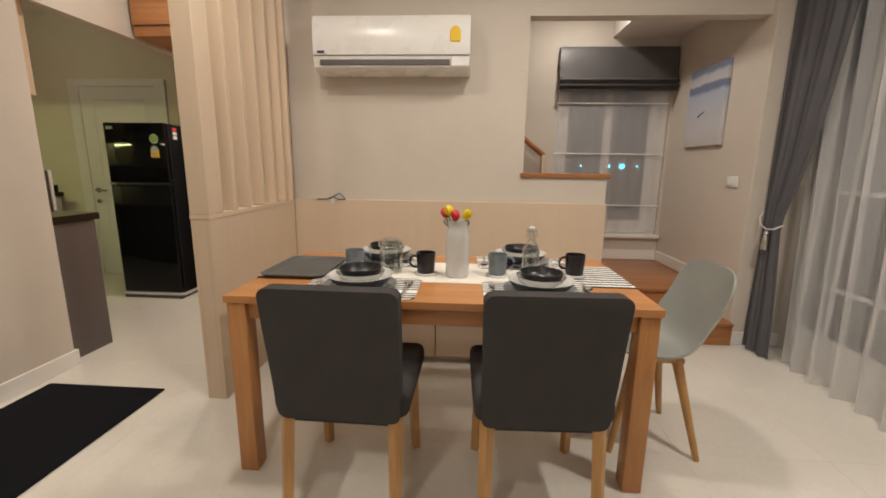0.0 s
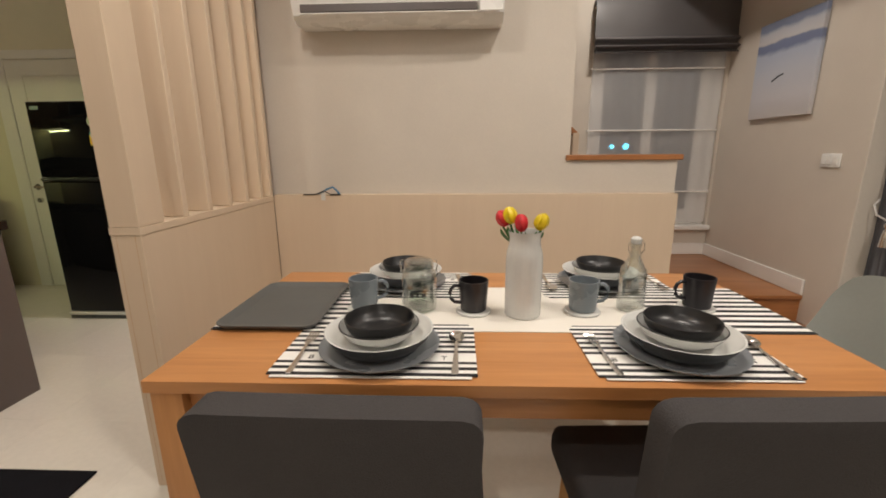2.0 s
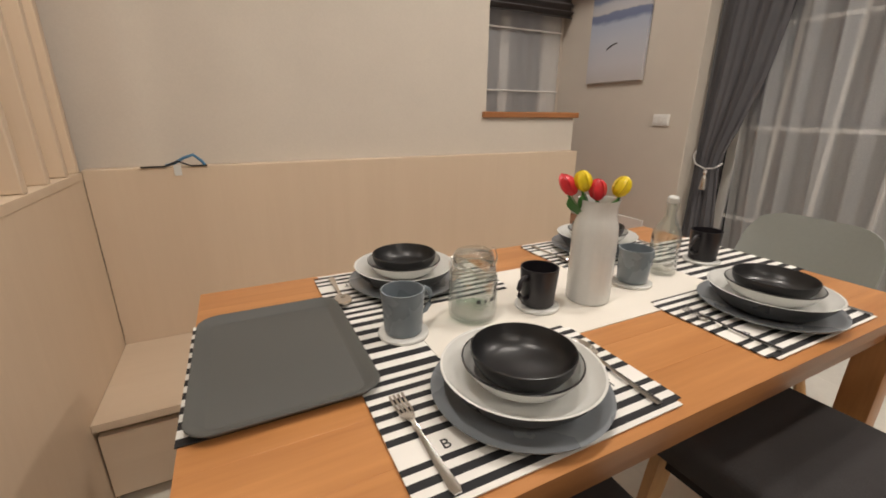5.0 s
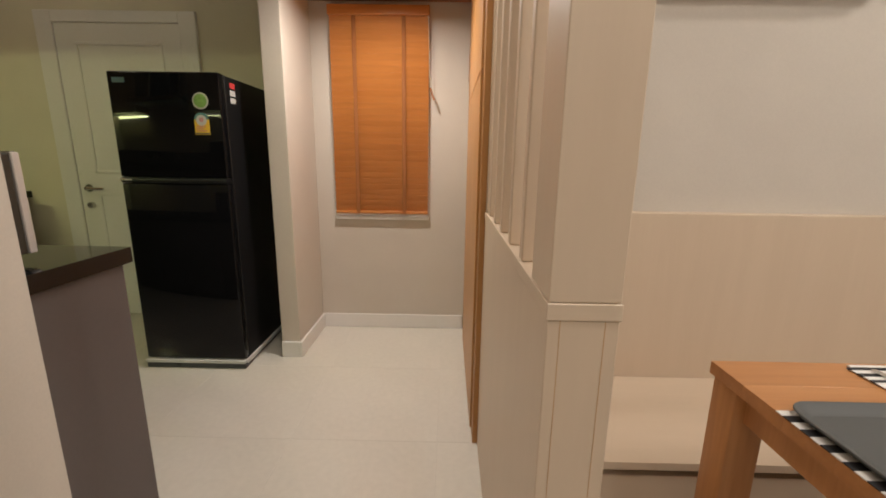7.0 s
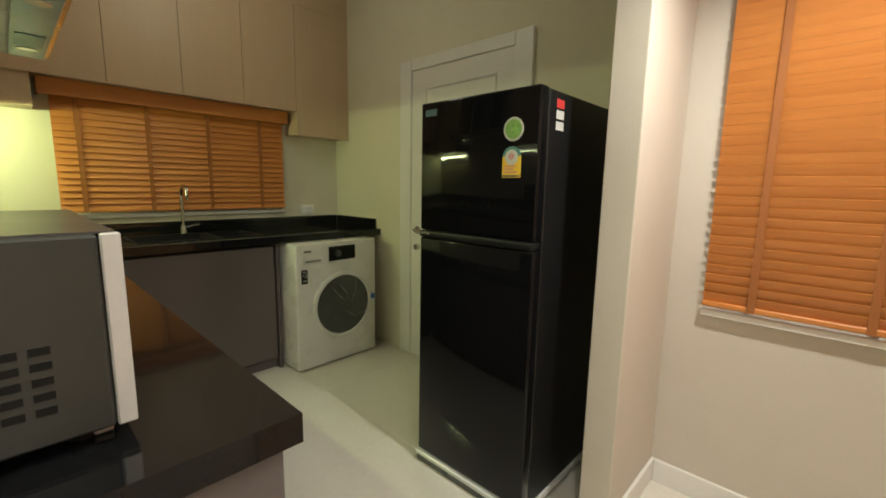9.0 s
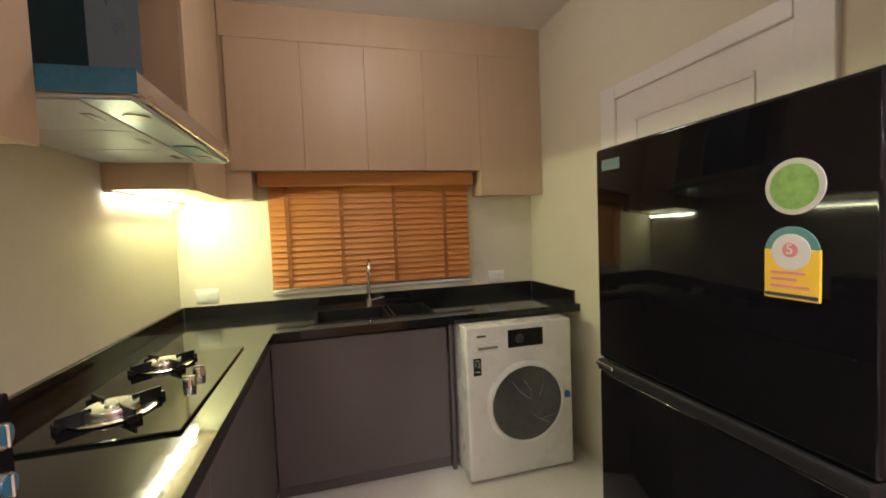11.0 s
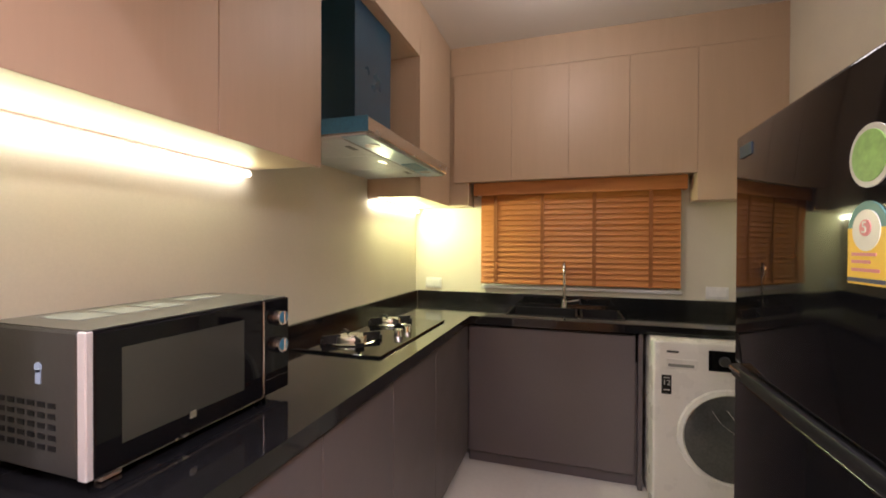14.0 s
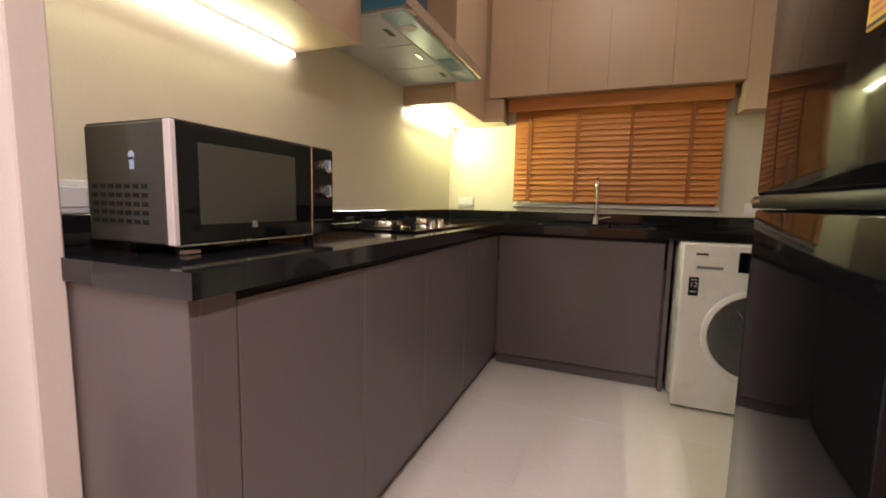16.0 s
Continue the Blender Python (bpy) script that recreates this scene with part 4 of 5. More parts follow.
# ---- cutlery ----
def fork():
    f = thing("fork", 0, 0, 0, "polished steel table fork on a placemat", "fork", "forks")
    bm = bmesh.new()
    sheet(bm, [[(-w, y, z), (0, y, z + 0.0008), (w, y, z)] for y, w, z in ((-0.095, 0.005, 0.004), (-0.088, 0.0075, 0.004), (-0.05, 0.0062, 0.004), (0.0, 0.0038, 0.006), (0.03, 0.0035, 0.009), (0.042, 0.008, 0.008), (0.055, 0.0115, 0.006))], 0.0018)
    part("handle", bm, M_CHROME, f)
    for k in range(4):
        x = -0.0098 + k * 0.00653
        bm = bmesh.new()
        sheet(bm, [[(x - 0.0019, y, z), (x + 0.0019, y, z)] for y, z in ((0.054, 0.006), (0.07, 0.005), (0.085, 0.0055), (0.095, 0.008))], 0.0016)
        part("tine", bm, M_CHROME, f)
    return f


def spoon():
    s = thing("spoon", 0, 0, 0, "polished steel table spoon on a placemat", "spoon", "spoons")
    bm = bmesh.new()
    sheet(bm, [[(-w, y, z), (0, y, z + 0.0008), (w, y, z)] for y, w, z in ((-0.095, 0.005, 0.004), (-0.088, 0.0075, 0.004), (-0.05, 0.0062, 0.004), (0.0, 0.0038, 0.006), (0.035, 0.0035, 0.009), (0.042, 0.005, 0.009))], 0.0018)
    part("handle", bm, M_CHROME, s)
    bm = bmesh.new()
    rows = []
    for i in range(9):
        v = i / 8
        w = 0.0195 * math.sin(math.pi * min(0.97, 0.1 + 0.84 * v)) ** 0.6
        rows.append([(u * w, 0.040 + 0.060 * v, 0.0105 - 0.0075 * (1 - u * u) * math.sin(math.pi * (0.1 + 0.85 * v))) for u in (-1, -0.6, -0.2, 0.2, 0.6, 1)])
    sheet(bm, rows, 0.0014)
    part("bowl", bm, M_CHROME, s)
    return s


CZ = TT + 0.0042
fk, sp = fork(), spoon()
fk.matrix_basis = pose(0.293, 2.122, CZ, rz=2)
sp.matrix_basis = pose(0.645, 2.126, CZ, rz=-1)
copy_thing(fk, pose(0.977, 2.128, CZ, rz=3))
copy_thing(sp, pose(1.335, 2.122, CZ, rz=-3))
copy_thing(fk, pose(0.655, 2.655, CZ, rz=184))
copy_thing(sp, pose(0.300, 2.655, CZ, rz=178))
copy_thing(fk, pose(1.325, 2.655, CZ, rz=182))
copy_thing(sp, pose(0.960, 2.655, CZ, rz=180))

# ---- air conditioner ----
ac = thing("air_conditioner", 0.37, 3.42, 1.93, "white split-unit air conditioner on the wall", "air conditioner")
bm = bmesh.new()
prof = [(3.508, 1.765), (3.39, 1.762), (3.345, 1.79), (3.325, 1.85), (3.322, 1.96), (3.328, 2.05), (3.345, 2.085), (3.38, 2.097), (3.508, 2.10)]
rows = [[(x, y if 0 < k < 8 else y, z) for k, (y, z) in enumerate(prof)] for x in (-0.115, -0.112, 0.855, 0.858)]
sheet(bm, rows)
for r in (rows[0], rows[-1]):
    bm.faces.new([bm.verts.new(p) for p in r])
bmesh.ops.remove_doubles(bm, verts=bm.verts, dist=0.0005)
part("casing", bm, M_WASH, ac)
# no real opening: a dark block paints the shade inside the outlet
part("outlet", block(-0.075, 0.735, 3.325, 3.40, 1.797, 1.832, 0.003), M_TAUPE, ac, "air outlet, its inner shade a solid dark strip")
bm = bmesh.new()
sheet(bm, [[(-0.075, 3.316, 1.792), (0.735, 3.316, 1.792)], [(-0.075, 3.335, 1.779), (0.735, 3.335, 1.779)], [(-0.075, 3.37, 1.772), (0.735, 3.37, 1.772)]], 0.005)
part("louvre", bm, M_WASH, ac)
part("panel_seam", block(-0.112, 0.855, 3.3195, 3.324, 1.853, 1.857), M_TAUPE, ac, "thin grey panel joint")
part("badge", block(-0.088, -0.042, 3.3175, 3.3225, 1.868, 1.882, 0.002), M_NAVY, ac, "small navy oval badge")
part("energy_label", block(0.735, 0.80, 3.3175, 3.3225, 1.93, 1.99, 0.004), M_STICKY, ac, "yellow arched energy label")
bm = bmesh.new()
cyl(bm, (0.7675, 3.3172, 1.99), (0.7675, 3.3225, 1.99), 0.028, n=24)
part("energy_label_top", bm, M_STICKY, ac)
part("display", block(0.745, 0.85, 3.318, 3.3235, 1.79, 1.845, 0.003), M_WASH, ac)

# loose wire end over the panelling
wire = thing("cable_end", -0.05, 3.46, 0.957, "blue and black loose cable end over the panelling", "cable")
part("blue_core", tube(bmesh.new(), [(-0.105, 3.478, 0.958), (-0.075, 3.455, 0.968), (-0.045, 3.45, 0.985), (-0.015, 3.452, 0.995), (0.010, 3.45, 0.972), (0.017, 3.45, 0.958)], 0.0052, 8), M_WIRE, wire)
part("black_core", tube(bmesh.new(), [(-0.175, 3.447, 0.957), (-0.105, 3.446, 0.958), (-0.065, 3.446, 0.975), (-0.025, 3.446, 0.957), (0.025, 3.446, 0.957)], 0.003, 8), M_BLACKM, wire)
part("tape_tag", block(-0.080, -0.057, 3.4465, 3.4485, 0.925, 0.962), M_PORC, wire, "scrap of pale tape")

# ---- right wall ----
M_SEA = bpy.data.materials.new("seascape_canvas")
M_SEA.use_nodes = True
t = M_SEA.node_tree
tc = t.nodes.new("ShaderNodeTexCoord")
sx = t.nodes.new("ShaderNodeSeparateXYZ")
nz = t.nodes.new("ShaderNodeTexNoise")
nz.inputs["Scale"].default_value, nz.inputs["Detail"].default_value = 9, 6
t.links.new(tc.outputs["Object"], sx.inputs[0])
t.links.new(tc.outputs["Object"], nz.inputs["Vector"])
ma = t.nodes.new("ShaderNodeMath")
ma.operation, ma.inputs[1].default_value = "MULTIPLY_ADD", 0.05
t.links.new(nz.outputs["Fac"], ma.inputs[0])
t.links.new(sx.outputs["Z"], ma.inputs[2])
cr = t.nodes.new("ShaderNodeValToRGB")
el = cr.color_ramp.elements
el[0].position, el[0].color = 0.03, (0.50, 0.47, 0.46, 1)
el[1].position, el[1].color = 0.63, (0.24, 0.28, 0.39, 1)
for p, c in ((0.16, (0.53, 0.52, 0.55)), (0.31, (0.47, 0.49, 0.55)), (0.43, (0.40, 0.44, 0.54)), (0.458, (0.16, 0.19, 0.30)), (0.50, (0.17, 0.20, 0.31)), (0.512, (0.50, 0.49, 0.50)), (0.565, (0.45, 0.46, 0.50)), (0.59, (0.21, 0.25, 0.36))):
    e = el.new(p)
    e.color = (*c, 1)
t.links.new(ma.outputs[0], cr.inputs[0])
t.links.new(cr.outputs[0], t.nodes["Principled BSDF"].inputs["Base Color"])
t.nodes["Principled BSDF"].inputs["Roughness"].default_value = 0.7
pic = thing("painting", XR, 4.11, 1.36, "pale blue seascape canvas on the landing wall", "painting")
part("canvas", block(XR - 0.028, XR - 0.001, 3.848, 4.36, 1.372, 1.968, 0.003), M_SEA, pic)
part("boat_mark", tube(bmesh.new(), [(XR - 0.029, 4.18, 1.600), (XR - 0.029, 4.13, 1.625), (XR - 0.029, 4.09, 1.632)], 0.004, 6), M_GREYD, pic, "small dark brush stroke")

sw = thing("light_switch", XR, 3.657, 1.076, "white wall switch plate", "switch")
part("plate", block(XR - 0.010, XR - 0.001, 3.597, 3.717, 1.076, 1.15, 0.003, 2), M_WASH, sw)
for y in (3.607, 3.645, 3.683):
    part("rocker", block(XR - 0.014, XR - 0.0095, y, y + 0.024, 1.09, 1.136, 0.002), M_WASH, sw)

# ---- curtains and the glass door behind ----
def curtain(levels, x_mid, amp, waves, n=90):
    bm = bmesh.new()
    rows = []
    for z, ya, yb, squeeze in levels:
        rows.append([(x_mid + amp * squeeze * math.sin(waves * 2 * math.pi * i / n + 0.6 * math.sin(i * 0.31)) + 0.25 * amp * math.sin(i * 0.47 + z), ya + (yb - ya) * i / n, z) for i in range(n + 1)])
    sheet(bm, rows)
    return bm


drape = thing("drape", 2.84, 3.3, 0, "heavy charcoal curtain gathered by a tieback", "curtain")
lv = [(0.008, 3.440, 3.205, 1.0), (0.25, 3.438, 3.215, 1.0), (0.5, 3.432, 3.24, 0.9), (0.70, 3.43, 3.262, 0.7), (0.82, 3.43, 3.275, 0.55), (0.92, 3.432, 3.262, 0.6), (1.1, 3.436, 3.20, 0.8), (1.35, 3.440, 3.125, 1.0), (1.6, 3.442, 3.085, 1.0), (1.9, 3.445, 3.04, 1.0), (2.2, 3.446, 3.0, 1.0), (2.5, 3.447, 2.97, 1.0)]
bm = curtain(lv, 2.785, 0.015, 2.4, 80)
part("cloth", bm, M_DRAPE, drape)
part("tieback", tube(bmesh.new(), [(2.80, 3.442, 0.93), (2.765, 3.436, 0.895), (2.752, 3.40, 0.85), (2.752, 3.34, 0.828), (2.758, 3.285, 0.835), (2.80, 3.262, 0.865)], 0.0045, 8), M_SILVER, drape, "pale grey rope tieback")
tas = part("tassel", lathe(bmesh.new(), [(0, 0.785), (0.012, 0.78), (0.016, 0.765), (0.008, 0.75), (0.014, 0.74), (0.017, 0.71), (0.021, 0.66), (0, 0.66)], 20, (2.745, 3.325, 0.04)), M_CHROME, drape, "silver-white tassel")
vo = thing("voile_curtain", 2.90, 1.8, 0, "floor-length white voile curtain over the glass door", "curtain")
bm = curtain([(0.004, 3.19, 0.35, 1.15), (0.4, 3.21, 0.35, 1.05), (1.2, 3.26, 0.35, 0.95), (2.5, 3.33, 0.35, 0.85)], 2.868, 0.036, 19, 420)
part("cloth", bm, M_SHEER, vo)
gd = thing("sliding_door", 3.06, 1.85, 0, "white framed sliding glass door with dark night glass", "door", kind="structure")
for a, b in ((0.305, 1.84), (1.86, 3.395)):
    fr = bmesh.new()
    box(fr, 3.04, 3.08, a, a + 0.06, 0.0, 2.29, 0.003)
    box(fr, 3.04, 3.08, b - 0.06, b, 0.0, 2.29, 0.003)
    for z0, z1 in ((0.0, 0.20), (2.23, 2.29)):
        box(fr, 3.04, 3.08, a + 0.06, b - 0.06, z0, z1, 0.003)
    part("leaf_frame", fr, M_WHITE, gd)
    for k in range(1, 6):
        y = b - 0.256 - 0.272 * (k - 1)
        if y > a + 0.1:
            part("glazing_bar", block(3.045, 3.075, y - 0.012, y + 0.012, 0.20, 2.23), M_WHITE, gd)
    for z in (0.50, 1.07, 1.65):
        part("glazing_bar", block(3.047, 3.073, a + 0.06, b - 0.06, z - 0.012, z + 0.012), M_WHITE, gd)
    part("pane", block(3.058, 3.064, a + 0.06, b - 0.06, 0.06, 2.23), M_PANE, gd)

# ---- rug ----
rug = thing("rug", -1.03, 1.9, 0, "small flat black doormat rug", "rug")
part("mat", block(-1.36, -0.712, 1.35, 2.545, 0.001, 0.010, 0.003), M_RUG, rug)

# ---- ceiling downlights ----
# bodies for the inferred and the added downlights alike
for x, y, w in DOWNLIGHTS:
    d = thing("downlight", x, y, CEIL, "unseen round white recessed ceiling downlight", "downlight", "ceiling downlights")
    part("trim", lathe(bmesh.new(), [(0.057, CEIL - 0.001), (0.075, CEIL - 0.002), (0.075, CEIL - 0.012), (0.062, CEIL - 0.018), (0.057, CEIL - 0.014)], 32, (x, y, 0)), M_WHITE, d)
    part("lens", lathe(bmesh.new(), [(0, CEIL - 0.008), (0.056, CEIL - 0.008), (0.056, CEIL - 0.002), (0, CEIL - 0.002)], 32, (x, y, 0)), M_DOWN, d)
d = thing("downlight", -0.93, 3.98, 2.02, "round white downlight under the wooden stair soffit", "downlight", "ceiling downlights")
part("trim", lathe(bmesh.new(), [(0.057, 2.019), (0.075, 2.018), (0.075, 2.008), (0.062, 2.003), (0.057, 2.006)], 32, (-0.93, 3.98, 0)), M_WHITE, d)
part("lens", lathe(bmesh.new(), [(0, 2.012), (0.056, 2.012), (0.056, 2.018), (0, 2.018)], 32, (-0.93, 3.98, 0)), M_DOWN, d)

# made-up body round the kitchen fill, out of view
d = thing("ceiling_lamp", -3.0, 3.65, CEIL, "opal lamp body added for the unseen kitchen fill", "lamp")
part("base", lathe(bmesh.new(), [(0, CEIL - 0.001), (0.09, CEIL - 0.001), (0.09, CEIL - 0.02), (0, CEIL - 0.02)], 32, (-3.0, 3.65, 0)), M_WHITE, d)
part("shade", lathe(bmesh.new(), [(0, CEIL - 0.075), (0.05, CEIL - 0.07), (0.08, CEIL - 0.05), (0.085, CEIL - 0.0205), (0, CEIL - 0.0205)], 32, (-3.0, 3.65, 0)), M_DOWN, d)

# ---- kitchen: base units ----
CT = 0.874


def base_unit(name, x0, x1, label):
    u = thing(name, (x0 + x1) / 2, 2.83, 0, label, "cabinet", "base cabinets")
    part("body", block(x0 + 0.001, x1 - 0.001, YK0 + 0.002, 3.072, 0.075, 0.828), M_TAUPE, u)
    part("kick_board", block(x0 + 0.001, x1 - 0.001, YK0 + 0.02, 3.045, 0.0, 0.074), M_TAUPE, u)
    part("door", block(x0 + 0.0015, x1 - 0.0015, 3.073, 3.092, 0.078, 0.808, 0.0015), M_TAUPE, u)
    # black backing paints the shadow in the gap under the slab
    part("grip_gap", block(x0 + 0.001, x1 - 0.001, 3.0725, 3.078, 0.809, 0.828), M_BLACKM, u, "recessed grip gap, its shade painted black")


ends = thing("cabinet_end_panel", -1.53, 2.83, 0, "taupe end panel closing the counter", "cabinet")
part("side_panel", block(-1.5115, -1.4915, 2.565, 3.092, 0.0, 0.829, 0.0015), M_TAUPE, ends)
part("front_filler", block(-1.585, -1.5125, 2.565, 3.0905, 0.0, 0.829, 0.0015), M_TAUPE, ends)
for a, b in ((-2.006, -1.586), (-2.424, -2.006), (-2.88, -2.424), (-3.47, -2.88)):
    base_unit("base_cabinet", a, b, "dark taupe handleless base cabinet")
su = thing("sink_cabinet", -3.7, 3.55, 0, "dark taupe handleless sink cabinet", "cabinet")
part("body", block(XK + 0.002, -3.502, YK0 + 0.002, 3.998, 0.075, 0.66), M_TAUPE, su)
part("kick_board", block(XK + 0.002, -3.525, 3.09, 3.998, 0.0, 0.074), M_TAUPE, su)
part("door", block(-3.50, -3.48, 3.096, 3.985, 0.078, 0.808, 0.0015), M_TAUPE, su)
# same painted shadow behind the sink door's top gap
part("grip_gap", block(-3.51, -3.50, 3.0725, 3.99, 0.66, 0.828), M_BLACKM, su, "recessed grip gap, its shade painted black")
part("side_panel", block(XK + 0.002, -3.48, 4.0, 4.022, 0.0, 0.828, 0.0015), M_TAUPE, su)

# worktop with the sink let in
top = thing("worktop", -2.8, 3.0, CT, "polished black granite L-shaped worktop with upstand", "worktop")
SX0, SX1, SY0, SY1 = -3.875, -3.535, 3.30, 3.945
bm = bmesh.new()
box(bm, -3.42, -1.492, YK0, 3.117, CT - 0.044, CT)
box(bm, -1.492, -1.481, 2.772, 3.117, CT - 0.044, CT)
box(bm, XK, -3.42, YK0, SY0, CT - 0.044, CT)
box(bm, XK, -3.42, SY1, YK1, CT - 0.044, CT)
box(bm, XK, SX0, SY0, SY1, CT - 0.044, CT)
box(bm, SX1, -3.42, SY0, SY1, CT - 0.044, CT)
bmesh.ops.remove_doubles(bm, verts=bm.verts, dist=0.0002)
part("slab", bm, M_GRANITE, top, smooth=False)
part("upstand", block(XK + 0.02, -1.492, YK0 + 0.0005, YK0 + 0.02, CT + 0.0005, 0.945, 0.0015), M_GRANITE, top)
part("upstand", block(XK + 0.0005, XK + 0.02, YK0 + 0.02, YK1 - 0.02, CT + 0.0005, 0.945, 0.0015), M_GRANITE, top)
part("upstand", block(XK + 0.02, -3.47, YK1 - 0.02, YK1 - 0.0005, CT + 0.0005, 0.945, 0.0015), M_GRANITE, top)

sink = thing("sink", -3.7, 3.62, CT - 0.2, "black composite double-bowl kitchen sink", "sink")
for a, b in ((SY0, 3.70), (3.715, SY1)):
    bm = bmesh.new()
    d = 0.17
    box(bm, SX0, SX0 + 0.012, a, b, CT - d, CT + 0.003)
    box(bm, SX1 - 0.012, SX1, a, b, CT - d, CT + 0.003)
    box(bm, SX0 + 0.012, SX1 - 0.012, a, a + 0.012, CT - d, CT + 0.003)
    box(bm, SX0 + 0.012, SX1 - 0.012, b - 0.012, b, CT - d, CT + 0.003)
    box(bm, SX0, SX1, a, b, CT - d - 0.01, CT - d)
    basin = part("bowl", bm, M_BLACKM, sink)
    dr = bmesh.new()
    cyl(dr, ((SX0 + SX1) / 2, (a + b) / 2, CT - d), ((SX0 + SX1) / 2, (a + b) / 2, CT - d + 0.006), 0.04, n=24)
    part("drain", dr, M_STEEL, sink, "round steel drain")

tap = thing("tap", -3.93, 3.62, CT, "slim steel gooseneck kitchen tap", "tap")
bm = bmesh.new()
cyl(bm, (-3.925, 3.62, CT), (-3.925, 3.62, CT + 0.05), 0.022, 0.018, 20)
part("base", bm, M_STEEL, tap)
neck = [(-3.925, 3.62, CT + 0.05), (-3.925, 3.62, CT + 0.22)] + [(-3.865 - 0.06 * math.cos(a), 3.62, CT + 0.24 + 0.055 * math.sin(a)) for a in np.linspace(0, math.pi, 9)] + [(-3.805, 3.62, CT + 0.21)]
part("neck", tube(bmesh.new(), neck, 0.0095, 12), M_STEEL, tap)
part("lever", tube(bmesh.new(), [(-3.925, 3.638, CT + 0.035), (-3.925, 3.68, CT + 0.045), (-3.925, 3.71, CT + 0.05)], 0.006, 8), M_STEEL, tap)

# gas hob
hob = thing("gas_hob", -2.82, 2.84, CT, "black glass two-burner gas hob", "hob")
part("glass", block(-3.205, -2.446, 2.655, 3.032, CT + 0.0005, CT + 0.009, 0.003), M_BLACKG, hob)
for bx_, by_, r in ((-2.625, 2.815, 0.062), (-3.03, 2.80, 0.055)):
    br = part("burner", lathe(bmesh.new(), [(0, CT + 0.034), (r * 0.25, CT + 0.034), (r * 0.3, CT + 0.028), (r * 0.6, CT + 0.030), (r * 0.95, CT + 0.032), (r, CT + 0.026), (r, CT + 0.010), (0, CT + 0.010)], 36, (bx_, by_, 0)), M_STEEL, hob, "ringed steel burner")
    part("drip_ring", lathe(bmesh.new(), [(r * 1.02, CT + 0.0095), (r * 1.55, CT + 0.0095), (r * 1.6, CT + 0.013), (r * 1.5, CT + 0.015), (r * 1.05, CT + 0.011)], 36, (bx_, by_, 0)), M_CHROME, br, "chrome drip ring")
    for k in range(4):
        a = math.pi / 4 + k * math.pi / 2
        bm = bmesh.new()
        box(bm, r * 0.75, r * 1.95, -0.003, 0.003, 0.010, 0.040, 0.001)
        box(bm, r * 1.85, r * 2.0, -0.016, 0.016, 0.008, 0.026, 0.001)
        bm.transform(Matrix.Translation((bx_, by_, CT)) @ Matrix.Rotation(a, 4, "Z"))
        part("pan_support", bm, M_BLACKM, br, "black pan support arm")
for kx, ky in ((-2.775, 2.955), (-2.875, 2.955)):
    bm = bmesh.new()
    cyl(bm, (kx, ky, CT + 0.009), (kx, ky, CT + 0.032), 0.020, 0.017, 24)
    box(bm, kx - 0.004, kx + 0.004, ky - 0.018, ky + 0.018, CT + 0.032, CT + 0.040, 0.002)
    part("knob", bm, M_CHROME, hob, "chrome control knob")

# ---- wall units ----
def wall_unit(x0, x1, y0, y1, z0, z1, front, label, doors):
    u = thing("wall_cabinet", (x0 + x1) / 2, (y0 + y1) / 2, z0, label, "cabinet", "wall cabinets")
    part("body", block(x0 + 0.0005, x1 - 0.0005, y0 + 0.0005, y1 - 0.0005, z0, z1), M_CAB, u)
    for a, b in doors:
        if front == "y":
            part("door", block(a + 0.001, b - 0.001, y1, y1 + 0.018, z0 - 0.004, 2.412, 0.001), M_CAB, u)
        else:
            part("door", block(x1, x1 + 0.018, a + 0.001, b - 0.001, z0 - 0.004, 2.412, 0.001), M_CAB, u)
    return u


UB = 1.542
u1 = wall_unit(-2.345, -1.495, YK0, 2.84, UB, CEIL, "y", "tan laminate wall cabinet over the worktop", ((-2.345, -1.92), (-1.92, -1.495)))
part("filler", block(-2.345, -1.496, 2.84, 2.856, 2.414, CEIL), M_CAB, u1)
u2 = wall_unit(-3.82, -3.235, YK0, 2.86, UB, CEIL, "y", "tan laminate corner wall cabinet beside the hood", ((-3.80, -3.235),))
part("filler", block(-3.82, -3.2355, 2.86, 2.876, 2.414, CEIL), M_CAB, u2)
u3 = wall_unit(XK, -3.838, YK0 + 0.002, 3.00, UB, CEIL, "x", "tan laminate corner filler cabinet", ())
u4 = wall_unit(XK, -3.838, 3.00, 4.349, 1.702, CEIL, "x", "tan laminate cabinet over the sink window", ((2.90, 3.29), (3.29, 3.643), (3.643, 3.99), (3.99, 4.349)))
part("filler", block(-3.838, -3.822, 2.88, 4.349, 2.414, CEIL), M_CAB, u4)
u5 = wall_unit(XK, -3.838, 4.349, YK1, UB, CEIL, "x", "tall tan laminate cabinet over the washing machine", ((4.349, YK1),))
part("filler", block(-3.838, -3.822, 4.349, YK1, 2.414, CEIL), M_CAB, u5)

bulk = thing("hood_bulkhead", -2.79, 2.72, 2.3, "tan laminate bulkhead boxed in over the cooker hood", "bulkhead", kind="structure")
part("underside", block(-3.2345, -2.3455, YK0 + 0.001, 2.858, 2.300, 2.318), M_CAB, bulk)
part("front_board", block(-3.2345, -2.3455, 2.8585, 2.876, 2.300, CEIL, 0.001), M_CAB, bulk)

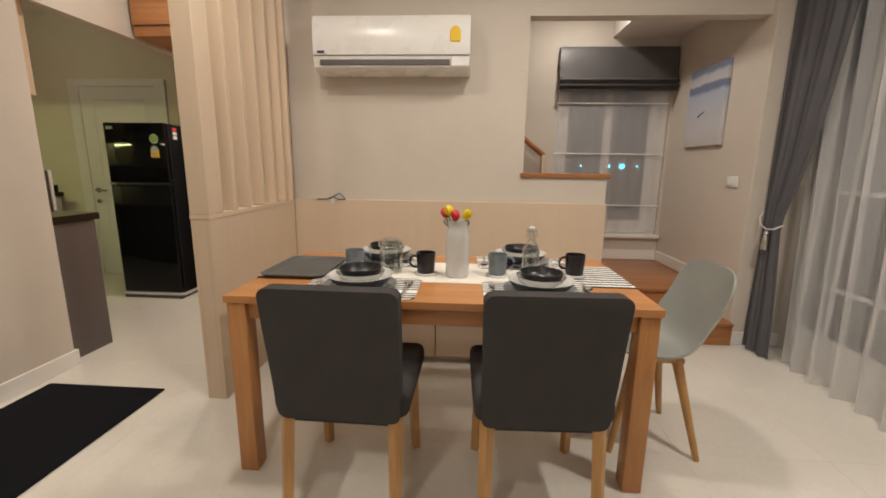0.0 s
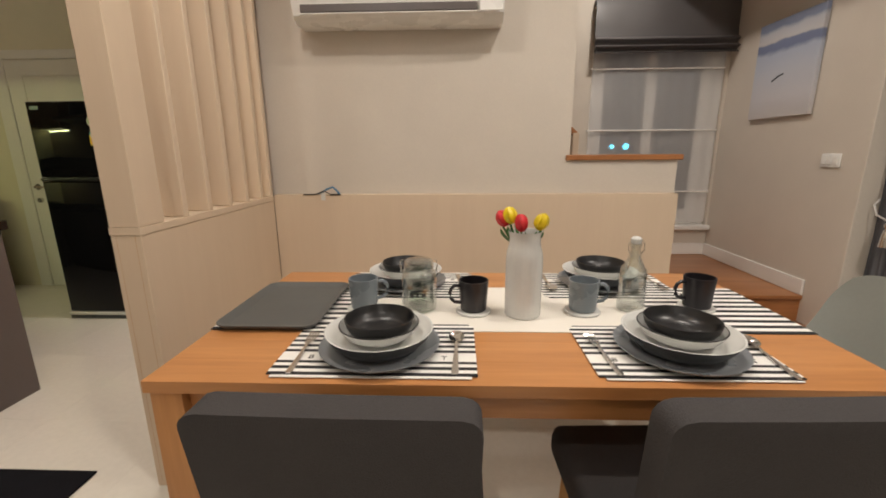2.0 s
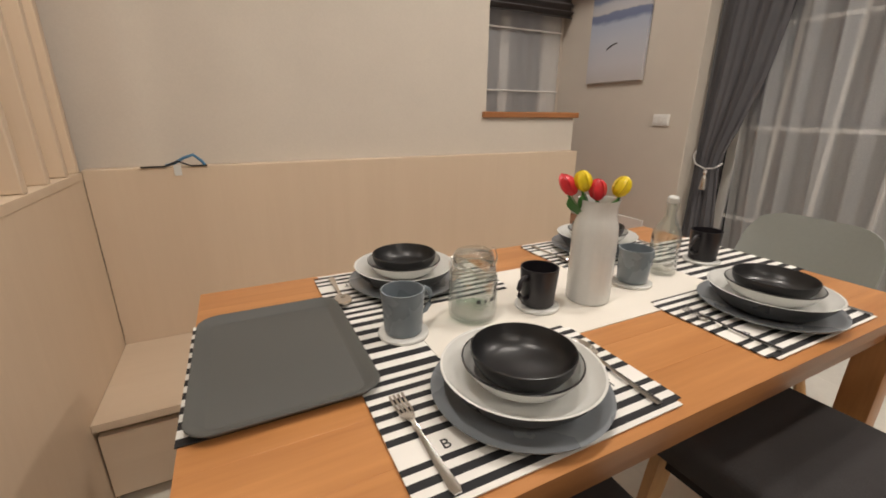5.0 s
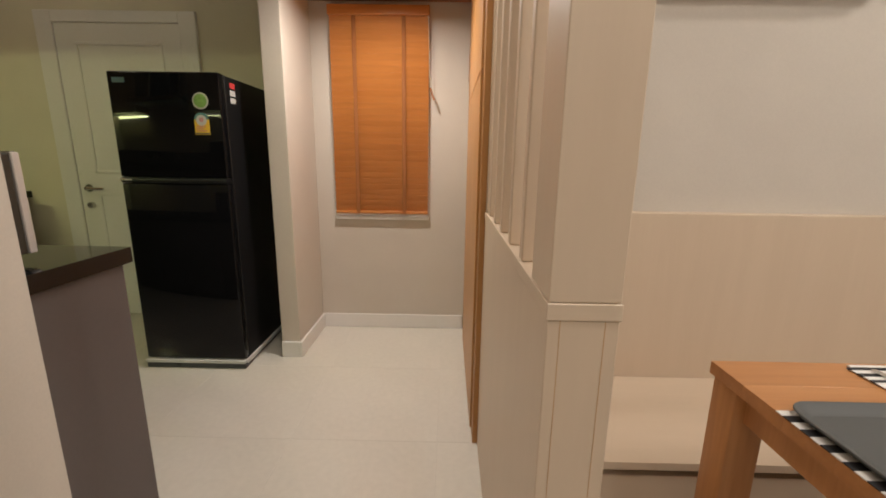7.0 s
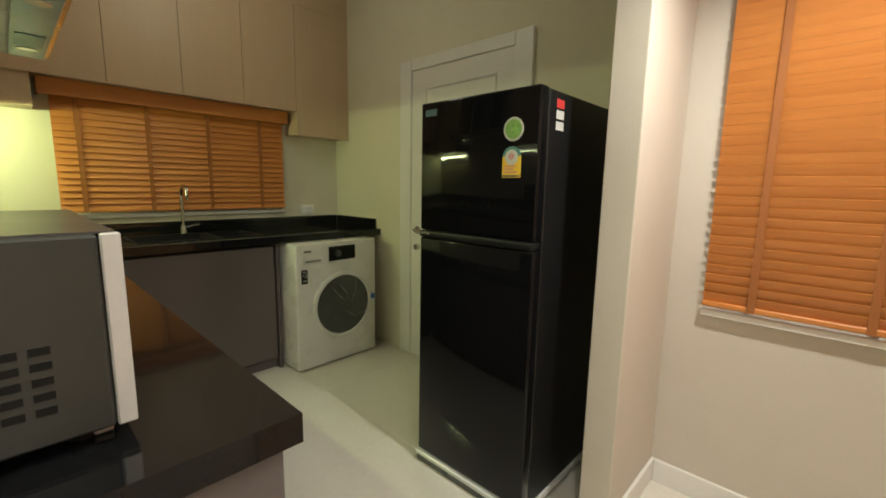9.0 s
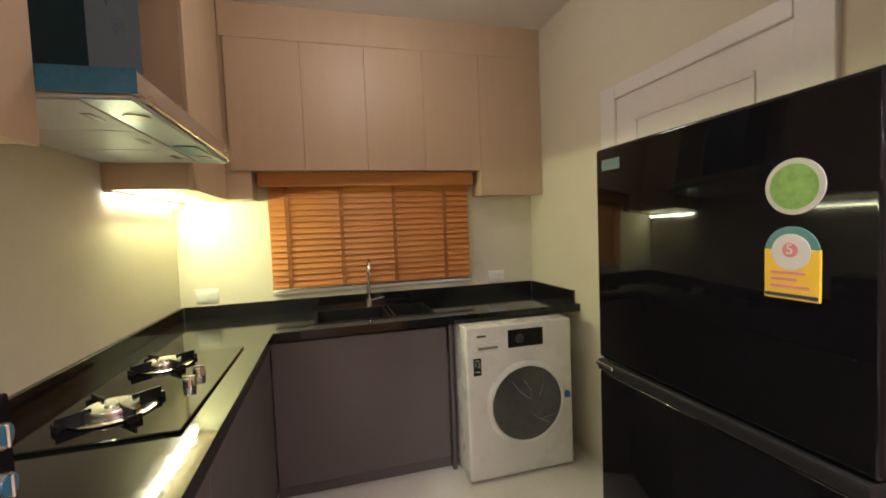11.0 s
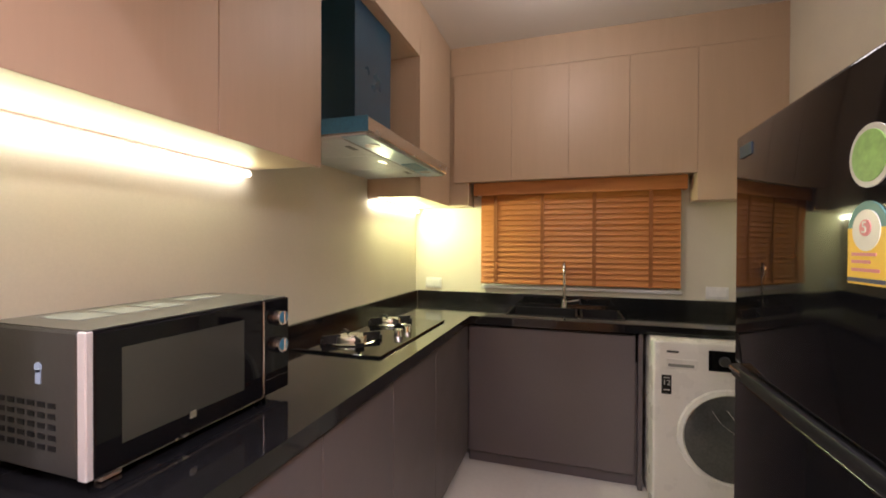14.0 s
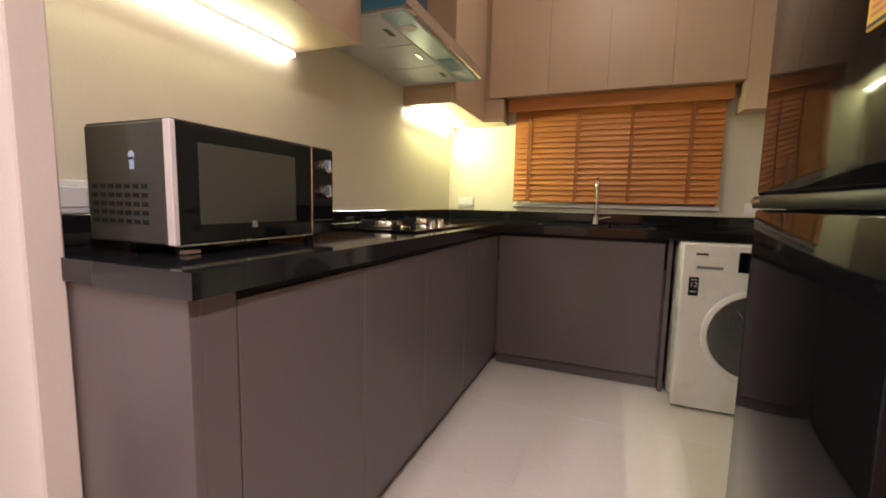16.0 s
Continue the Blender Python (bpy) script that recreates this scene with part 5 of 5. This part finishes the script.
# led strips under the wall units
for a, b in ((-2.315, -1.545), (-3.965, -3.24)):
    s = thing("led_strip", (a + b) / 2, 2.60, UB - 0.03, "bright slim led strip under a wall cabinet", "light", "led strips")
    part("housing", block(a, b, YK0 + 0.003, 2.590, UB - 0.012, UB - 0.0005, 0.002), M_WHITE, s)
    part("tube", block(a + 0.004, b - 0.004, YK0 + 0.005, 2.596, UB - 0.030, UB - 0.0122, 0.004, 2), M_LEDT, s, "glowing diffuser")

# cooker hood
M_HOODF = mat("matt_white_film", (0.60, 0.61, 0.60), 0.6, scale=9, vary=0.06, bump=0.02)
hd = thing("cooker_hood", -2.795, 2.79, 1.645, "steel chimney cooker hood still in blue film", "cooker hood")
part("canopy", block(-3.24, -2.352, YK0 + 0.001, 3.03, 1.652, 1.700, 0.003), M_STEEL, hd)
part("side_film", block(-2.3515, -2.3495, YK0 + 0.001, 3.031, 1.650, 1.702), M_FILMC, hd, "bright blue protective film")
part("underside", block(-3.225, -2.367, YK0 + 0.01, 3.015, 1.645, 1.6515, 0.002), M_HOODF, hd, "pale film-covered underside")
M_FILMP = mat("pale_blue_film", (0.30, 0.45, 0.52), 0.35, scale=10, vary=0.15, bump=0.01)
part("front_strip", block(-3.222, -2.370, 2.918, 3.012, 1.6418, 1.6448, 0.001), M_FILMP, hd, "pale blue film along the lamp strip")
for k in range(3):
    a = -3.205 + k * 0.276
    part("filter", block(a, a + 0.270, 2.60, 2.912, 1.641, 1.6448, 0.002), M_HOODF, hd, "pale film-covered grease filter")
    part("filter_catch", block(a + 0.10, a + 0.17, 2.862, 2.884, 1.6398, 1.6412, 0.0005), M_GREYD, hd, "small dark finger catch")
for x in (-3.08, -2.51):
    bm = bmesh.new()
    cyl(bm, (x, 2.965, 1.6395), (x, 2.965, 1.645), 0.028, n=24)
    part("lamp_glass", bm, M_PORC, hd, "small round lamp glass")
part("film_flap", block(-3.03, -2.86, 2.93, 3.000, 1.6392, 1.6412), M_FILMC, hd, "loose flap of blue film")
bm = block(-2.98, -2.637, YK0 + 0.001, 2.82, 1.7005, 2.299)
part("chimney", bm, M_FILM, hd, "chimney wrapped in dark blue film")

# ---- wooden blinds ----
def blind_y(y0, y1, z0, z1, x, tapes, label, name="window_blind"):
    b = thing(name, x, (y0 + y1) / 2, z0, label, "blind")
    n = int((z1 - z0) / 0.0345)
    for i in range(n):
        z = z0 + 0.03 + (z1 - z0 - 0.04) * i / (n - 1)
        bm = block(-0.0015, 0.0015, y0, y1, -0.0215, 0.0215)
        bm.transform(Matrix.Translation((x, 0, z)) @ Matrix.Rotation(radians(-24), 4, "Y"))
        part("slat", bm, M_BLINDY, b)
    part("bottom_rail", block(x - 0.012, x + 0.012, y0, y1, z0, z0 + 0.018, 0.003), M_BLINDY, b)
    for y in tapes:
        part("tape", block(x + 0.013, x + 0.0145, y - 0.011, y + 0.011, z0, z1), M_TAPE, b, "brown ladder tape")
    return b


kb = blind_y(3.065, 4.293, 1.016, 1.615, -3.945, (3.166, 3.477, 3.80, 4.127), "closed orange wooden venetian blind over the sink")
part("valance", block(-3.915, -3.895, 3.02, 4.318, 1.615, 1.70, 0.003), M_BLINDY, kb)
part("valance_return", block(-3.975, -3.915, 3.02, 3.032, 1.615, 1.70, 0.002), M_BLINDY, kb)
part("valance_return", block(-3.975, -3.915, 4.306, 4.318, 1.615, 1.70, 0.002), M_BLINDY, kb)
w2 = thing("window_2", XK, 3.69, kz0, "white framed kitchen window behind the blind", "window", kind="structure")
bm = bmesh.new()
for a, b in ((ky0, ky0 + 0.04), (ky1 - 0.04, ky1)):
    box(bm, XK - 0.08, XK - 0.03, a, b, kz0, kz1)
for a, b in ((kz0, kz0 + 0.04), (kz1 - 0.04, kz1)):
    box(bm, XK - 0.08, XK - 0.03, ky0 + 0.04, ky1 - 0.04, a, b)
part("window_frame", bm, M_WHITE, w2)
part("pane", block(XK - 0.06, XK - 0.054, ky0 + 0.04, ky1 - 0.04, kz0 + 0.04, kz1 - 0.04), M_PANE, w2)
part("window_sill", block(XK - 0.03, XK + 0.03, ky0 - 0.02, ky1 + 0.02, 0.978, 1.002, 0.003), M_WHITE, w2)

ab = thing("window_blind", -0.988, 4.585, 0.785, "closed orange wooden venetian blind in the alcove", "blind")
n = 33
for i in range(n):
    z = 0.815 + 1.10 * i / (n - 1)
    bm = block(-1.279, -0.698, -0.0015, 0.0015, -0.0215, 0.0215)
    bm.transform(Matrix.Translation((0, 4.585, z)) @ Matrix.Rotation(radians(20), 4, "X"))
    part("slat", bm, M_BLIND, ab)
part("bottom_rail", block(-1.279, -0.698, 4.572, 4.597, 0.785, 0.803, 0.003), M_BLIND, ab)
part("head_rail", block(-1.283, -0.694, 4.555, 4.612, 1.93, 1.985, 0.003), M_BLIND, ab)
for x in (-1.135, -0.845):
    part("tape", block(x - 0.011, x + 0.011, 4.5695, 4.571, 0.785, 1.93), M_TAPE, ab, "brown ladder tape")
part("cord", tube(bmesh.new(), [(-0.70, 4.56, 1.93), (-0.69, 4.555, 1.6), (-0.688, 4.556, 1.52)], 0.002, 6), M_CLOTH, ab, "pale pull cord")
part("cord_weight", tube(bmesh.new(), [(-0.688, 4.556, 1.54), (-0.675, 4.552, 1.50), (-0.662, 4.55, 1.47)], 0.006, 8), M_TAPE, ab)
part("window_sill", block(-1.285, -0.692, 4.59, YN - 0.001, 0.745, 0.768, 0.002), M_WHITE, ab, "white sill behind the blind")

# ---- fridge ----
fx0, fx1, fy0 = -2.185, -1.655, 4.013
fr = thing("fridge", -1.92, 4.32, 0, "tall glossy black two-door fridge freezer", "fridge")
part("body", block(fx0 + 0.004, fx1 - 0.002, fy0 + 0.055, 4.60, 0.045, 1.508, 0.004), M_BLACKM, fr)
dl = part("door", block(fx0, fx1, fy0, fy0 + 0.052, 0.055, 0.992, 0.008, 3), M_BLACKG, fr, "glossy black lower door")
du = part("door", block(fx0, fx1, fy0, fy0 + 0.052, 1.022, 1.512, 0.008, 3), M_BLACKG, fr, "glossy black freezer door")
part("handle_strip", block(fx0 + 0.005, fx1 - 0.005, fy0 - 0.008, fy0 + 0.05, 0.994, 1.020, 0.004, 2), M_BLACKM, fr, "dark recessed handle strip")
part("handle_edge", block(fx0 + 0.0, fx0 + 0.06, fy0 - 0.010, fy0 - 0.004, 1.004, 1.014, 0.002), M_STEEL, fr, "steel handle end")
part("foot_rail", block(fx0 - 0.004, fx1 + 0.004, fy0 - 0.006, fy0 + 0.03, 0.0, 0.030, 0.004), M_GREYD, fr)
part("packing_strip", block(fx0 - 0.005, fx1 + 0.006, fy0 - 0.012, fy0 + 0.02, 0.031, 0.050, 0.003), M_PORC, fr, "white foam packing strip")
part("packing_strip", block(fx1 - 0.004, fx1 + 0.008, fy0 + 0.021, 4.60, 0.020, 0.046, 0.003), M_PORC, fr, "white foam packing strip")
part("foot_rail", block(fx0 + 0.01, fx1 - 0.006, fy0 + 0.04, 4.58, 0.0, 0.044), M_BLACKM, fr)
bm = bmesh.new()
cyl(bm, (-1.751, fy0 - 0.0018, 1.383), (-1.751, fy0 + 0.002, 1.383), 0.038, n=36)
part("round_label", bm, M_PORC, du, "white rim of a round label")
bm = bmesh.new()
cyl(bm, (-1.751, fy0 - 0.003, 1.383), (-1.751, fy0 + 0.001, 1.383), 0.031, n=36)
part("label_print", bm, M_STICKG, du, "round green printed label")
part("energy_label", block(-1.790, -1.718, fy0 - 0.0025, fy0 + 0.001, 1.228, 1.298, 0.001), M_STICKY, du, "yellow arched energy label")
bm = bmesh.new()
cyl(bm, (-1.754, fy0 - 0.0022, 1.294), (-1.754, fy0 + 0.001, 1.294), 0.035, n=30)
part("label_arch", bm, M_TEAL, du, "green and white label arch")
bm = bmesh.new()
cyl(bm, (-1.754, fy0 - 0.0032, 1.294), (-1.754, fy0 + 0.001, 1.294), 0.025, n=30)
part("label_arch", bm, M_PORC, du)
bm = bmesh.new()
cyl(bm, (-1.754, fy0 - 0.0042, 1.297), (-1.754, fy0 + 0.001, 1.297), 0.010, n=30)
part("label_dot", bm, M_PINK, du, "pink printed dot")
five = letter("print", "5", -1.754, fy0 - 0.0050, 1.297, 0.020, du, M_PORC, 0, 90)
for z, w in ((1.244, 0.050), (1.254, 0.034), (1.263, 0.044)):
    part("print_bar", block(-1.780, -1.780 + w, fy0 - 0.0032, fy0, z, z + 0.004), M_PINK, du)
part("print_bar", block(-1.788, -1.720, fy0 - 0.0031, fy0, 1.231, 1.236), M_NAVY, du)
part("print_bar", block(-2.16, -2.10, fy0 - 0.001, fy0 + 0.002, 1.460, 1.484), M_FILM, du, "maker plate under blue film")
for k, (m_, z) in enumerate(((M_STICKR, 1.455), (M_PORC, 1.42), (M_PORC, 1.385))):
    part("side_label", block(fx1 - 0.003, fx1 + 0.0012 - 0.002, fy0 + 0.10, fy0 + 0.15, z, z + 0.027), m_, fr, "small printed side label")

# ---- washing machine ----
wm = thing("washing_machine", -3.63, 4.345, 0, "white front-loading washing machine, door film on", "washing machine")
WX, WY0, WY1 = -3.312, 4.042, 4.648
part("body", block(-3.93, WX, WY0, WY1, 0.012, 0.826, 0.012, 3), M_WASH, wm)
for y in (WY0 + 0.06, WY1 - 0.06):
    for x in (-3.88, -3.37):
        bm = bmesh.new()
        cyl(bm, (x, y, 0), (x, y, 0.02), 0.022, n=16)
        part("foot", bm, M_BLACKM, wm)
yc, zc = 4.368, 0.40


def xlathe(profile, n=56):
    bm = lathe(bmesh.new(), profile, n)
    bm.transform(Matrix.Translation((WX, yc, zc)) @ Matrix.Rotation(math.pi / 2, 4, "Y"))
    return bm


dr = part("door", xlathe([(0.222, -0.002), (0.226, 0.010), (0.222, 0.022), (0.205, 0.028), (0.198, 0.020), (0.198, -0.002)]), M_WASH, wm, "white moulded door ring")
part("door_glass", xlathe([(0.0, 0.034), (0.10, 0.032), (0.17, 0.026), (0.198, 0.018), (0.198, 0.010), (0, 0.010)]), mat("smoked_glass", (0.075, 0.077, 0.075), 0.12, scale=9, vary=0.2, bump=0.0), dr, "smoked grey door glass")
# highlights on the film's creases are modelled as thin chrome threads
bm = bmesh.new()
rnd = random.Random(4)
for k in range(5):
    a = rnd.uniform(0, 6.28)
    r0, r1 = rnd.uniform(0.02, 0.12), rnd.uniform(0.12, 0.21)
    y0, z0 = yc + r0 * math.cos(a), zc + r0 * math.sin(a)
    y1, z1 = yc + r1 * math.cos(a + 0.7), zc + r1 * math.sin(a + 0.7)
    tube(bm, [(WX + 0.034, y0, z0), (WX + 0.040, (y0 + y1) / 2 + rnd.uniform(-0.02, 0.02), (z0 + z1) / 2), (WX + 0.029, y1, z1)], 0.0007, 5)
part("crease_glint", bm, M_CHROME, dr, "chrome threads as glints of the creased door film")
part("film_tab", block(WX, WX + 0.03, 4.585, 4.618, 0.40, 0.43, 0.003), mat("blue_tab", (0.02, 0.10, 0.42), 0.4), dr, "small blue film tab")
part("control_panel", block(WX - 0.002, WX + 0.004, 4.272, 4.475, 0.700, 0.795, 0.003), M_BLACKG, wm, "black control panel")
bm = bmesh.new()
cyl(bm, (WX + 0.003, 4.335, 0.748), (WX + 0.020, 4.335, 0.748), 0.024, 0.021, 28)
part("dial", bm, M_GREYD, wm, "dark rotary dial")
part("drawer", block(WX - 0.002, WX + 0.003, 4.095, 4.228, 0.695, 0.745, 0.003), M_WASH, wm)
# grey block paints the shade in the grip hollow
part("drawer_grip", block(WX + 0.001, WX + 0.004, 4.105, 4.215, 0.706, 0.722, 0.002), M_TONE, wm, "drawer grip with its shade painted grey")
part("maker_bar", block(WX - 0.001, WX + 0.001, 4.10, 4.15, 0.772, 0.782), M_GREYD, wm)
lb = part("capacity_label", block(WX - 0.001, WX + 0.0015, 4.078, 4.120, 0.575, 0.665), M_BLACKM, wm, "black capacity label")
n12 = letter("print", "12", WX + 0.0022, 4.099, 0.628, 0.036, wm, M_PORC)
n12.rotation_euler = (radians(90), 0, radians(90))
part("print_bar", block(WX + 0.0012, WX + 0.0022, 4.086, 4.112, 0.592, 0.598), M_PORC, wm)
part("print_bar", block(WX + 0.0012, WX + 0.0022, 4.086, 4.112, 0.650, 0.655), M_PORC, wm)

# ---- microwave ----
mw = thing("microwave", -1.82, 2.77, CT, "black and silver countertop microwave oven", "microwave")
mx0, mx1, my0, my1, mz0, mz1 = -2.066, -1.578, 2.682, 2.945, CT + 0.022, 1.134
part("case", block(mx0 + 0.002, mx1, my0, my1 - 0.02, mz0, mz1, 0.004), mat("microwave_case", (0.058, 0.058, 0.052), 0.36, 0.25, vary=0.03), mw)
part("door", block(mx0 + 0.098, mx1 - 0.012, my1 - 0.019, my1, mz0 + 0.002, mz1 - 0.002, 0.003), M_BLACKG, mw, "black glass door")
part("door_window", block(mx0 + 0.16, mx1 - 0.055, my1 - 0.001, my1 + 0.001, mz0 + 0.04, mz1 - 0.035), mat("oven_window", (0.045, 0.047, 0.038), 0.10, vary=0.02, bump=0.0), mw, "grey see-through door window")
part("edge_trim", block(mx1 - 0.0115, mx1 + 0.001, my1 - 0.019, my1 + 0.001, mz0, mz1 + 0.001, 0.002), M_SILVER, mw, "silver door edge")
part("edge_trim", block(mx0 + 0.0925, mx0 + 0.0975, my1 - 0.019, my1 + 0.001, mz0, mz1 + 0.001, 0.001), M_STEEL, mw, "silver divider")
part("top_panel", block(mx0 + 0.01, mx1 - 0.004, my0 + 0.004, my1 - 0.004, mz1 + 0.0005, mz1 + 0.003), mat("microwave_top", (0.13, 0.13, 0.13), 0.34, 0.7, vary=0.05), mw, "grey metal top panel")
# vent strips, with the led's reflection put in as paler grey
for k, (a, b) in enumerate(((mx0 + 0.06, mx0 + 0.16), (mx0 + 0.21, mx0 + 0.27), (mx0 + 0.29, mx0 + 0.35), (mx0 + 0.37, mx0 + 0.43))):
    part("top_vent", block(a, b, my0 + 0.04, my0 + (0.10 if k == 0 else 0.15), mz1 + 0.0025, mz1 + 0.004, 0.0005), M_TONE, mw, "top vent strip, led glare painted pale")
part("control_panel", block(mx0, mx0 + 0.092, my1 - 0.019, my1 - 0.0005, mz0, mz1, 0.003), M_BLACKG, mw)
part("edge_trim", block(mx0 + 0.098, mx1 - 0.012, my1 - 0.018, my1 + 0.0012, mz0 - 0.002, mz0 + 0.0018), M_STEEL, mw, "thin silver lower door edge")
part("edge_trim", block(mx0 + 0.004, mx0 + 0.090, my1 - 0.0006, my1 + 0.0008, mz0 + 0.038, mz0 + 0.0395), M_STEEL, mw, "thin silver panel line")
for z in (1.086, 1.016):
    bm = bmesh.new()
    cyl(bm, (-2.022, my1, z), (-2.022, my1 + 0.018, z), 0.021, 0.018, 28)
    box(bm, -2.025, -2.019, my1 + 0.018, my1 + 0.024, z - 0.017, z + 0.017, 0.002)
    part("knob", bm, M_CHROME, mw, "chrome rotary knob")
    bm = bmesh.new()
    cyl(bm, (-2.022, my1 + 0.0181, z + 0.002), (-2.022, my1 + 0.0192, z + 0.002), 0.015, n=24)
    part("knob_film", bm, M_FILMC, mw, "blue film on the knob")
for row in range(5):
    for k in range(7):
        y = 2.700 + k * 0.026
        z = 0.935 + row * 0.0175
        part("vent_slot", block(mx1 - 0.002, mx1 + 0.0008, y, y + 0.018, z, z + 0.009), M_BLACKM, mw)
bm = bmesh.new()
cyl(bm, (mx1 - 0.001, 2.832, 1.070), (mx1 + 0.001, 2.832, 1.070), 0.009, n=20)
box(bm, mx1 - 0.001, mx1 + 0.001, 2.826, 2.839, 1.043, 1.066)
part("film_scrap", bm, mat("pale_film", (0.30, 0.40, 0.52), 0.3), mw, "scrap of pale blue film")
part("maker_mark", block(-1.778, -1.763, my1, my1 + 0.0012, 0.925, 0.940, 0.001), M_STEEL, mw, "small silver maker mark")
for x in (mx0 + 0.05, mx1 - 0.05):
    for y in (my0 + 0.04, my1 - 0.05):
        bm = bmesh.new()
        cyl(bm, (x, y, CT), (x, y, mz0 + 0.002), 0.014, n=14)
        part("foot", bm, M_BLACKM, mw)
        if x > -1.8 and y > 2.8:
            part("packing_tape", block(x - 0.02, x + 0.015, y + 0.01, y + 0.03, CT + 0.001, CT + 0.01, 0.002), M_PORC, mw, "scrap of white packing tape")


# sockets
def socket(x, y, z, facing, w=0.12):
    s = thing("wall_socket", x, y, z, "white double wall socket plate", "socket", "wall sockets")
    if facing == "y":
        part("plate", block(x - w / 2, x + w / 2, y, y + 0.009, z, z + 0.075, 0.003, 2), M_WASH, s)
        part("rocker", block(x - w / 2 + 0.012, x + w / 2 - 0.012, y + 0.009, y + 0.012, z + 0.014, z + 0.061, 0.002), M_WASH, s)
    else:
        part("plate", block(x, x + 0.009, y - w / 2, y + w / 2, z, z + 0.075, 0.003, 2), M_WASH, s)
        part("rocker", block(x + 0.009, x + 0.012, y - w / 2 + 0.012, y + w / 2 - 0.012, z + 0.014, z + 0.061, 0.002), M_WASH, s)


socket(-1.598, YK0 + 0.021, 0.948, "y", 0.10)
socket(XK + 0.001, 2.70, 0.965, "x")
socket(XK + 0.001, 4.50, 0.955, "x")

# ---- floor tiles, one by one ----
me = None
TX0, TY0, TS = -4.2, -2.55, 0.6
for i in range(13):
    for j in range(13):
        x0, y0 = TX0 + i * TS, TY0 + j * TS
        if x0 > 3.2 or y0 > 4.8:
            continue
        if me is None:
            bm = block(0.0004, TS - 0.0004, 0.0004, TS - 0.0004, -0.012, 0.0, 0.0005)
            me = bpy.data.meshes.new("tile")
            bm.to_mesh(me)
            bm.free()
            me.materials.append(M_TILE)
        t = new("tile", me)
        t.parent = bed
        t.location = (x0, y0, 0)
